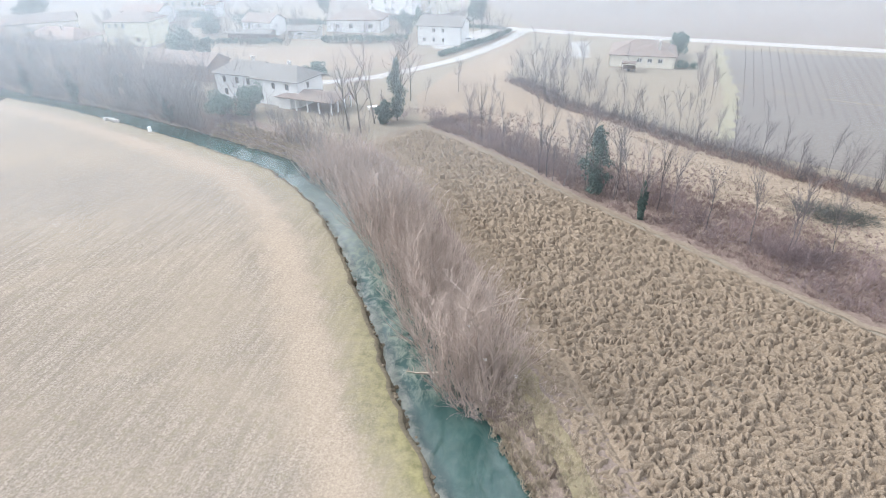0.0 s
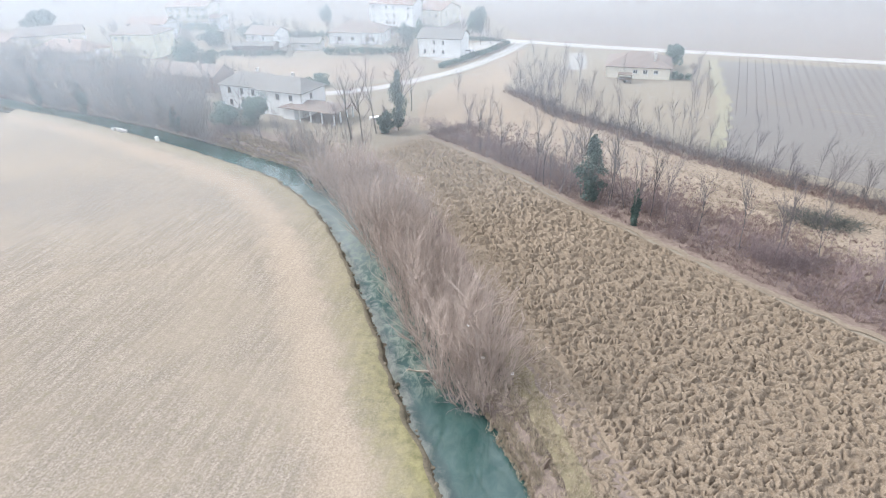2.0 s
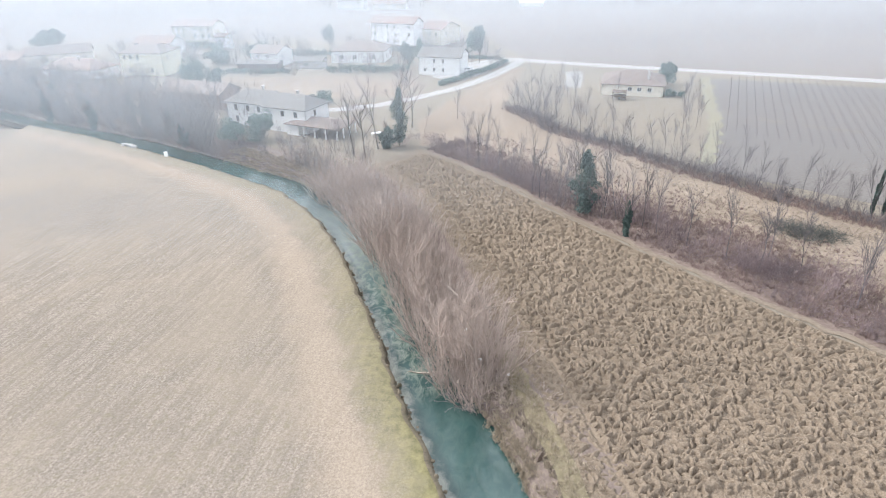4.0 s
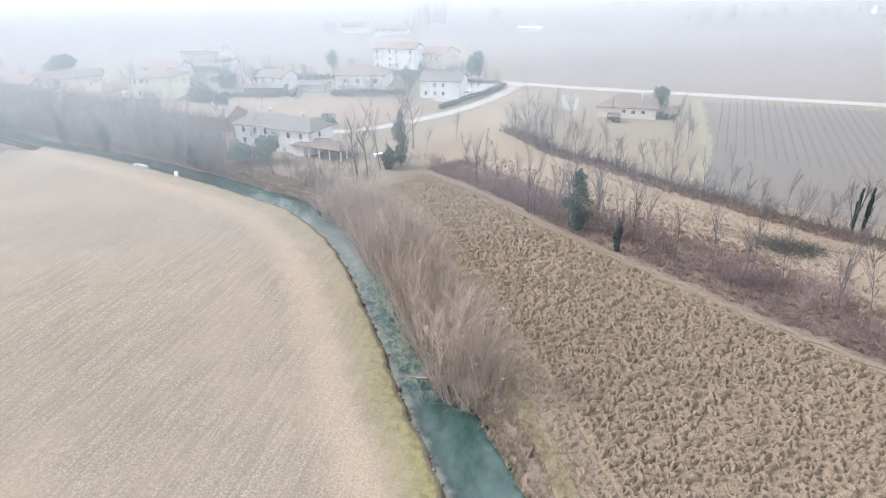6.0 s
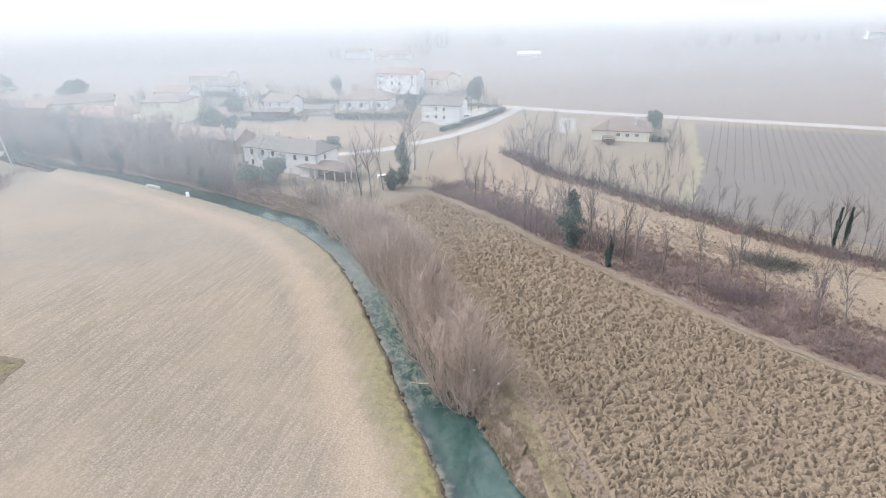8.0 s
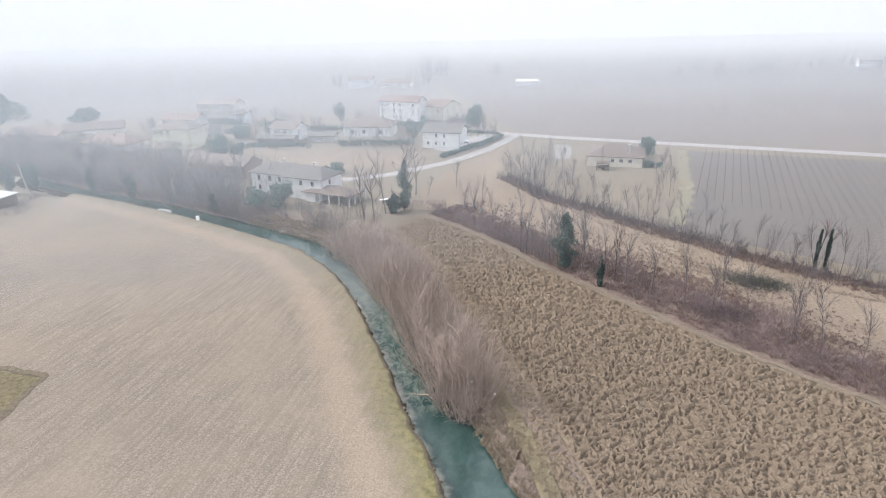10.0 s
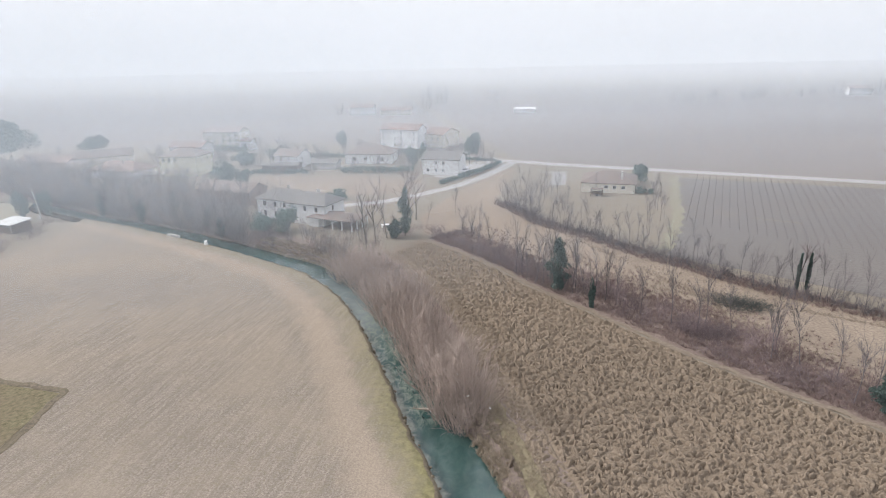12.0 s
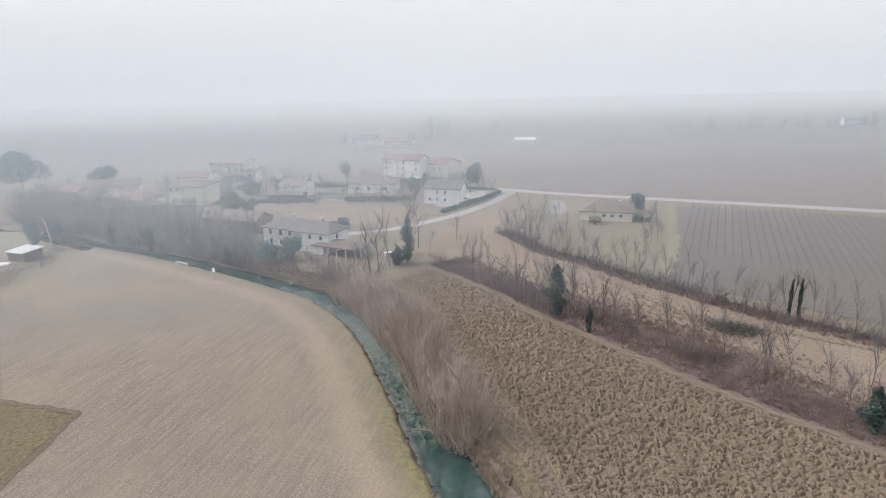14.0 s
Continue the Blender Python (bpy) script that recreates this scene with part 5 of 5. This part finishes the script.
house("house", "tall white three-storey house with faded red roof", (-27.1, 247.4), (-9.7, 239.0), 8, 8.5, 10.6, PLASTER, ROOFRED, 0.0, row_of((1.2, 7.0, 10.2, 16.6), 6.4, 1.0, 1.2) + row_of((1.2, 7.0, 10.2, 16.6), 3.6, 1.0, 1.4) + row_of((1.2, 7.0, 10.2), 0.9, 1.0, 1.4), (), ())
house("house", "grey plastered house with red roof beside the tall white house", (-7.2, 246), (1.0, 240), 13, 6.0, 8.4, CREAM, ROOFRED, 0.0, row_of((4, 7), 3.4, 1.0, 1.3), row_of((3, 8), 3.4, 1.0, 1.3))
house("villa", "low white villa with brown hipped roof", (-37, 207), (-18.9, 204.4), 13, 4.0, 6.6, PLASTER, ROOFBROWN, 6.0, row_of((3, 7.5, 14), 1.2, 1.3, 1.4), row_of((4,), 1.2, 1.1, 1.3))
house("house", "white two-storey house with grey tiled roof beside the lane", (-6.2, 183.3), (6.4, 179.3), 9, 5.6, 7.6, PLASTER, ROOFGREY, 0.0, row_of((4.4, 7.2), 3.6, 0.9, 1.2) + row_of((1.5, 4.4, 7.2), 1.0, 0.9, 1.2), ())
house("house", "small white house with stepped tiled roof", (-63.5, 203.4), (-53.8, 199.6), 9, 4.6, 6.6, PLASTER, ROOFBROWN, 0.0, row_of((2, 6), 2.8, 1.0, 1.1), row_of((3,), 2.6, 0.9, 1.1), [(7, 6)])
house("bungalow", "low cream bungalow with broad reddish tiled roof", (42.5, 152.0), (57.2, 147.2), 14, 3.0, 5.4, CREAM, ROOFBROWN, 6.0, row_of((6.6, 9.0, 11.5), 1.2, 1.1, 1.0), (), [(11.5, 2.6)])
house("shed", "grey garage with flat pitched roof", (-47.5, 196.5), (-38.5, 195.2), 6, 2.6, 3.5, CONCRETE, ROOFGREY, 0.0, row_of((3,), 1.0, 1.6, 0.9), ())
house("shed", "dark open timber shed at the paddock", (-66, 195.2), (-52.5, 193.2), 5, 2.4, 3.2, WOOD, ROOFGREY, 0.0, (), ())
house("house", "white house with red roof half hidden by trees", (-116, 232), (-101, 229), 9, 4.6, 6.6, PLASTER, ROOFRED, 0.0, row_of((3, 9), 1.5, 1.1, 1.3), ())
house("house", "low white house behind the yellow house", (-104, 204), (-96, 203), 8, 4.6, 6.2, CREAM, ROOFBROWN, 0.0, row_of((2, 5), 2.0, 1.0, 1.2), ())


# The farmhouse's porch.
def porch():
    m = pose(-33.2, 120.4, 0, 0, 0, -26)
    ob = thing("porch", "open porch with tiled roof on white posts", "porch", m)
    piece("roof", roof_mesh("roof", 13.2, 7.2, 2.55, 3.5, 3.4, ROOFBROWN, 0.35, 0.12), ob)
    bm = bmesh.new()
    for x0, x1, y0, y1 in ((-0.1, 13.3, -0.02, 0.16), (-0.1, 13.3, 7.0, 7.18), (-0.1, 0.08, 0.17, 6.99), (13.1, 13.28, 0.17, 6.99)):
        block(bm, x0, x1, y0, y1, 2.3, 2.48)
    part("beam", bm, WOOD, ob)
    post = mesh_of("post", *pillar(0.13, 2.296), PLASTER)
    for x in (4.6, 7.4, 10.2, 13.1):
        piece("post", post, ob, "", Matrix.Translation((x, 0.1, 0)))
    for y in (2.4, 4.7, 7.0):
        piece("post", post, ob, "", Matrix.Translation((13.1, y, 0)))
    bm = bmesh.new()
    block(bm, 0.0, 3.2, 0.2, 4.5, 0.0, 2.29)
    part("store_room", bm, PLASTER, ob)


def pillar(r, h):
    v = [(x, y, z) for z in (0, h) for x, y in ((-r, -r), (r, -r), (r, r), (-r, r))]
    return v, [(3, 2, 1, 0), (4, 5, 6, 7), (0, 1, 5, 4), (1, 2, 6, 5), (2, 3, 7, 6), (3, 0, 4, 7)]


porch()


def lean_to(x, y, turn):
    ob = thing("field_shed", "small dark timber shed with pale sheet-metal roof", "shed", pose(x, y, 0, 0, 0, turn))
    box_part("wall", (0, 6.0, 0.1, 5.2, 0, 2.2), WOOD, ob)
    v = [(-0.4, -0.4, 2.45), (6.4, -0.4, 2.45), (6.4, 5.6, 2.9), (-0.4, 5.6, 2.9)]
    piece("roof", mesh_of("roof", v + [(a, b, c - 0.08) for a, b, c in v], [(0, 1, 2, 3), (7, 6, 5, 4), (0, 4, 5, 1), (1, 5, 6, 2), (2, 6, 7, 3), (3, 7, 4, 0)], METALROOF), ob)
    bm = bmesh.new()
    for px in (0.05, 5.95):
        block(bm, px - 0.06, px + 0.06, -0.02, 0.08, 0, 2.42)
    part("post", bm, PALEWOOD, ob)


lean_to(-112, 120.6, -22)
tarp = thing("boat_cover", "pale sheet of plastic on the grass by the shed", "tarpaulin", pose(-113, 114.5, 0, 0, 0, 10))
box_part("sheet", (0, 4.5, 0, 2.5, 0.02, 0.5), WHITE, tarp, "", 0.15)


def tube(bm, a, b, r, sides=6):
    a, b = Vector(a), Vector(b)
    geom = bmesh.ops.create_cone(bm, cap_ends=True, segments=sides, radius1=r, radius2=r * 0.85, depth=(b - a).length)
    m = Matrix.Translation((a + b) / 2) @ (b - a).to_track_quat("Z", "Y").to_matrix().to_4x4()
    bmesh.ops.transform(bm, matrix=m, verts=geom["verts"])
    return bm


def utility_pole(x, y, h, lean=0.0):
    ob = thing("utility_pole", "pale leaning concrete utility pole", "pole", pose(x, y, 0, 0, lean, 0))
    part("pole", tube(bmesh.new(), (0, 0, -0.2), (0, 0, h), 0.15, 8), CONCRETE, ob)
    part("crossarm", tube(bmesh.new(), (-0.7, 0, h - 0.4), (0.7, 0, h - 0.4), 0.05), CONCRETE, ob)


utility_pole(-108.4, 133, 8.5, -6)


# The white van on the forecourt.
def van(x, y, turn):
    ob = thing("parked_van", "white estate van parked on a paved forecourt", "car", pose(x, y, 0.085, 0, 0, turn))
    bm = bmesh.new()
    prof = [(-2.1, 0.35), (2.1, 0.35), (2.15, 0.8), (1.35, 0.98), (0.75, 1.62), (-1.95, 1.68), (-2.12, 1.0)]
    for s in (-0.84, 0.84):
        for px, pz in prof:
            bm.verts.new((px, s * (0.88 if pz > 1.2 else 1.0), pz))
    bm.verts.ensure_lookup_table()
    n = len(prof)
    bm.faces.new(bm.verts[:n])
    bm.faces.new(list(reversed(bm.verts[n:])))
    for k in range(n):
        bm.faces.new((bm.verts[k], bm.verts[n + k], bm.verts[n + (k + 1) % n], bm.verts[(k + 1) % n]))
    bmesh.ops.recalc_face_normals(bm, faces=bm.faces[:])
    bmesh.ops.bevel(bm, geom=bm.edges[:], offset=0.06, segments=2, affect="EDGES")
    part("body", bm, CARPAINT, ob)
    for s in (-1, 1):
        for x0, x1 in ((-1.8, -0.75), (-0.65, 0.35)):
            g = bmesh.new()
            y0 = s * 0.80
            q = [g.verts.new(p) for p in ((x0, s * 0.852, 1.05), (x1, s * 0.852, 1.05), (x1, s * 0.775, 1.5), (x0, s * 0.775, 1.5))]
            g.faces.new(q)
            part("side_window", g, GLASS, ob)
        for wx in (-1.35, 1.35):
            w = bmesh.new()
            tube(w, (wx, s * 0.72, 0.32), (wx, s * 0.87, 0.32), 0.32, 14)
            wheel = part("wheel", w, RUBBER, ob)
            r = bmesh.new()
            tube(r, (wx, s * 0.84, 0.32), (wx, s * 0.885, 0.32), 0.18, 10)
            part("rim", r, METALROOF, wheel)
    g = bmesh.new()
    g.faces.new([g.verts.new(p) for p in ((1.31, -0.66, 1.06), (1.31, 0.66, 1.06), (0.84, 0.6, 1.56), (0.84, -0.6, 1.56))])
    part("windscreen", g, GLASS, ob)


van(9.3, 184.6, -8)


# A lean shelter with a small trailer before the bungalow.
shelter = thing("carport", "dark open carport on timber posts before the bungalow", "carport", pose(43.6, 145.2, 0, 0, 0, -18))
box_part("roof", (0, 3.4, 0, 3.0, 2.0, 2.15), WOOD, shelter)
for px, py in ((0.1, 0.1), (3.3, 0.1), (0.1, 2.9), (3.3, 2.9)):
    box_part("post", (px - 0.07, px + 0.07, py - 0.07, py + 0.07, 0, 1.996), WOOD, shelter)
trailer = thing("farm_trailer", "dark low farm trailer under a carport", "trailer", pose(43.9, 145.5, 0, 0, 0, -18))
box_part("bed", (0.2, 3.0, 0.6, 2.2, 0.55, 1.2), WOOD, trailer, "", 0.03)
for s in (0.5, 2.2):
    part("wheel", tube(bmesh.new(), (1.6, s, 0.35), (1.6, s + 0.15, 0.35), 0.35, 12), RUBBER, trailer)


# ---- by the river ----
def landing_steps():
    ob = thing("landing_steps", "bleached timber steps down to the water", "steps", pose(-33.9, 100.2, -0.45, 0, 0, -18) @ Matrix.Diagonal((0.65, 0.65, 0.65, 1)))
    for s in (-0.75, 0.75):
        part("stringer", tube(bmesh.new(), (s, 0, -1.3), (s, 4.6, 0.35), 0.09), PALEWOOD, ob)
    for k in range(8):
        f = (k + 0.5) / 8
        z = -1.3 + 1.65 * f
        box_part("tread", (-0.85, 0.85, 4.6 * f - 0.16, 4.6 * f + 0.16, z + 0.08, z + 0.14), PALEWOOD, ob)


landing_steps()


def drum(x, y, label):
    ob = thing("plastic_tank", label, "tank", pose(x, y, 0, 0, 0, 12))
    bm = bmesh.new()
    for z0, z1, r in ((0, 0.06, 0.4), (0.06, 0.8, 0.36), (0.8, 0.88, 0.4)):
        tube(bm, (0, 0, z0), (0, 0, z1), r, 14)
    part("tank", bm, WHITE, ob)
    part("cap", tube(bmesh.new(), (0.1, 0, 0.88), (0.1, 0, 0.96), 0.1, 10), WHITE, ob)


drum(-53.9, 107.0, "white plastic tank on the meadow's edge")
for k, (x, y) in enumerate(((-63.0, 113.0), (-64.2, 113.9), (-65.5, 114.5))):
    rb = thing("rubble_block", "pale concrete block dumped on the bank", "concrete block", pose(x, y, 0.02, 4, 7, 30 * k), "blocks on the bank")
    box_part("block", (-0.6, 0.5, -0.4, 0.4, 0, 0.5), CONCRETE, rb, "", 0.06)


def fallen_log():
    ob = thing("fallen_branch", "bleached reddish branch fallen into the river", "branch", pose(-0.2, 40.6, WATER_Z - 0.02, 0, 0, 170))
    w = Wood()
    rng = random.Random(8)
    w.limb([Vector((-0.5, 0, 0.5)), Vector((1.0, 0.05, 0.18)), Vector((2.4, 0.1, 0.1)), Vector((3.8, -0.1, 0.05))], [0.2, 0.17, 0.1, 0])
    piece("trunk", w.mesh("trunk", PALEWOOD), ob, "bleached trunk")
    t = Wood()
    for k in range(12):
        x = rng.uniform(0.4, 3.4)
        t.limb([Vector((x, 0, 0.12)), Vector((x + rng.uniform(0, 0.5), rng.uniform(-0.5, 0.5), rng.uniform(0.15, 0.45))), Vector((x + rng.uniform(0.2, 1), rng.uniform(-0.9, 0.9), rng.uniform(0, 0.6)))], [0.03, 0.02, 0])
    piece("twigs", t.mesh("twigs", TWIG), ob)


fallen_log()
def plastic_bag(x, y, z, seed):
    ob = thing("plastic_bag", "crumpled white plastic bag caught in the thicket", "litter", pose(x, y, z, 0, 0, seed * 50), "litter in the thicket")
    rng = random.Random(seed)
    bm = bmesh.new()
    bmesh.ops.create_icosphere(bm, subdivisions=2, radius=0.16)
    for v in bm.verts:
        v.co *= rng.uniform(0.6, 1.3)
        v.co.z *= 0.6
    part("bag", bm, WHITE, ob)


for k, (x, y, z) in enumerate(((-1.2, 40.4, -1.25), (-0.3, 40.7, -1.2), (3.4, 39.2, 1.6), (2.2, 42.6, 2.6), (6.0, 38.5, 0.3))):
    plastic_bag(x, y, z, k + 1)
stump = thing("tree_stump", "dark broken stump on the bank", "stump", pose(7.4, 28.6, -0.3, 8, 5, 0))
w = Wood()
w.limb([Vector((0, 0, -0.3)), Vector((0.05, 0, 0.5)), Vector((0.15, 0.05, 1.0)), Vector((0.2, 0.05, 1.05))], [0.22, 0.17, 0.13, 0])
piece("stump", w.mesh("stump", WOOD), stump)

table = thing("garden_table", "low white garden table on the grass", "table", pose(-13.6, 118.2, 0, 0, 0, 25))
box_part("tabletop", (-1.0, 1.0, -0.5, 0.5, 0.62, 0.68), WHITE, table)
for px, py in ((-0.9, -0.4), (0.9, -0.4), (-0.9, 0.4), (0.9, 0.4)):
    box_part("leg", (px - 0.05, px + 0.05, py - 0.05, py + 0.05, 0, 0.617), WHITE, table)
planks = thing("plank_pile", "small pile of pale planks by the river", "planks", pose(-18.6, 103.0, 0, 0, 0, -12))
for k in range(4):
    box_part("plank", (-1.2 + 0.1 * k, 1.2 - 0.15 * k, -0.3 + 0.05 * k, 0.2 - 0.03 * k, 0.002 + 0.062 * k, 0.06 + 0.062 * k), PALEWOOD, planks)

for line in ([(63.8, 133), (67.4, 129.8)], [(71, 125), (75, 122)], [(78, 119.4), (87, 113.4)]):
    ribbon("grass_strip", line, 0.8, GROUND, "pale worn grass across the vineyard", "grass strip", 0.09, 30, ragged=0.5)

# Vines: rows of posts and bare canes, too many to count.
vines = Wood()
vr = random.Random(3)
for r in range(52):
    f = r / 51
    x0, y0 = 60 + 78 * f, 116 - 66 * f
    for k in range(62):
        x, y = x0 + 0.42 * 2.0 * k + vr.uniform(-0.08, 0.08), y0 + 0.907 * 2.0 * k
        if y > 174 - 0.446 * (x - 74):
            break
        vines.limb([Vector((x, y, 0)), Vector((x + vr.uniform(-0.1, 0.1), y, 0.9)), Vector((x + vr.uniform(-0.25, 0.25), y + 0.6, 1.6))], [0.032, 0.025, 0])
        vines.limb([Vector((x, y, 0.9)), Vector((x - 0.2, y - 0.7, 1.35))], [0.025, 0])
tagged(new("vine_rows", vines.mesh("vine_rows", BRAMBLE)), "rows of bare grey vines on bare soil", "vines", kind="stuff")

# ---- far off in the fog ----
house("greenhouse", "long low white greenhouse in far fields", (50, 386), (64, 384.5), 5, 2.6, 3.6, WHITE, WHITE, 0.0, (), ())
house("house", "far farmhouse in the fog", (-62, 392), (-46, 390), 10, 5.5, 7.5, PLASTER, ROOFRED, 0.0, row_of((3, 8, 12), 3.2, 1.1, 1.3), ())
house("house", "far low farm building in the fog", (-40, 388), (-20, 386), 9, 3.5, 5.5, CREAM, ROOFRED, 0.0, row_of((4, 12), 1.2, 1.1, 1.3), ())
house("house", "far white house in the fog", (330, 470), (346, 466), 10, 5.5, 7.5, PLASTER, ROOFRED, 0.0, row_of((3, 8, 12), 3.2, 1.1, 1.3), ())
house("house", "far white house in the fog", (395, 480), (420, 474), 10, 5.5, 7.5, PLASTER, ROOFBROWN, 0.0, row_of((3, 8, 12), 3.2, 1.1, 1.3), ())
for k, (x, y, s) in enumerate([(-14, 470, 2.0), (-6, 474, 2.2), (2, 470, 1.9), (40, 480, 1.4), (48, 482, 1.5), (-70, 400, 1.2), (-20, 398, 1.3), (-10, 402, 1.2)] + [(170 + 14 * j + RNG.uniform(-5, 5), 430 + 3 * j + RNG.uniform(-8, 8), RNG.uniform(0.9, 1.7)) for j in range(24)]):
    plant("far_tree", "leafless tree far off in the fog", "tree", WOOD_SHRUBS[k % 4], x, y, 0, k * 50, s, "trees far off in the fog")
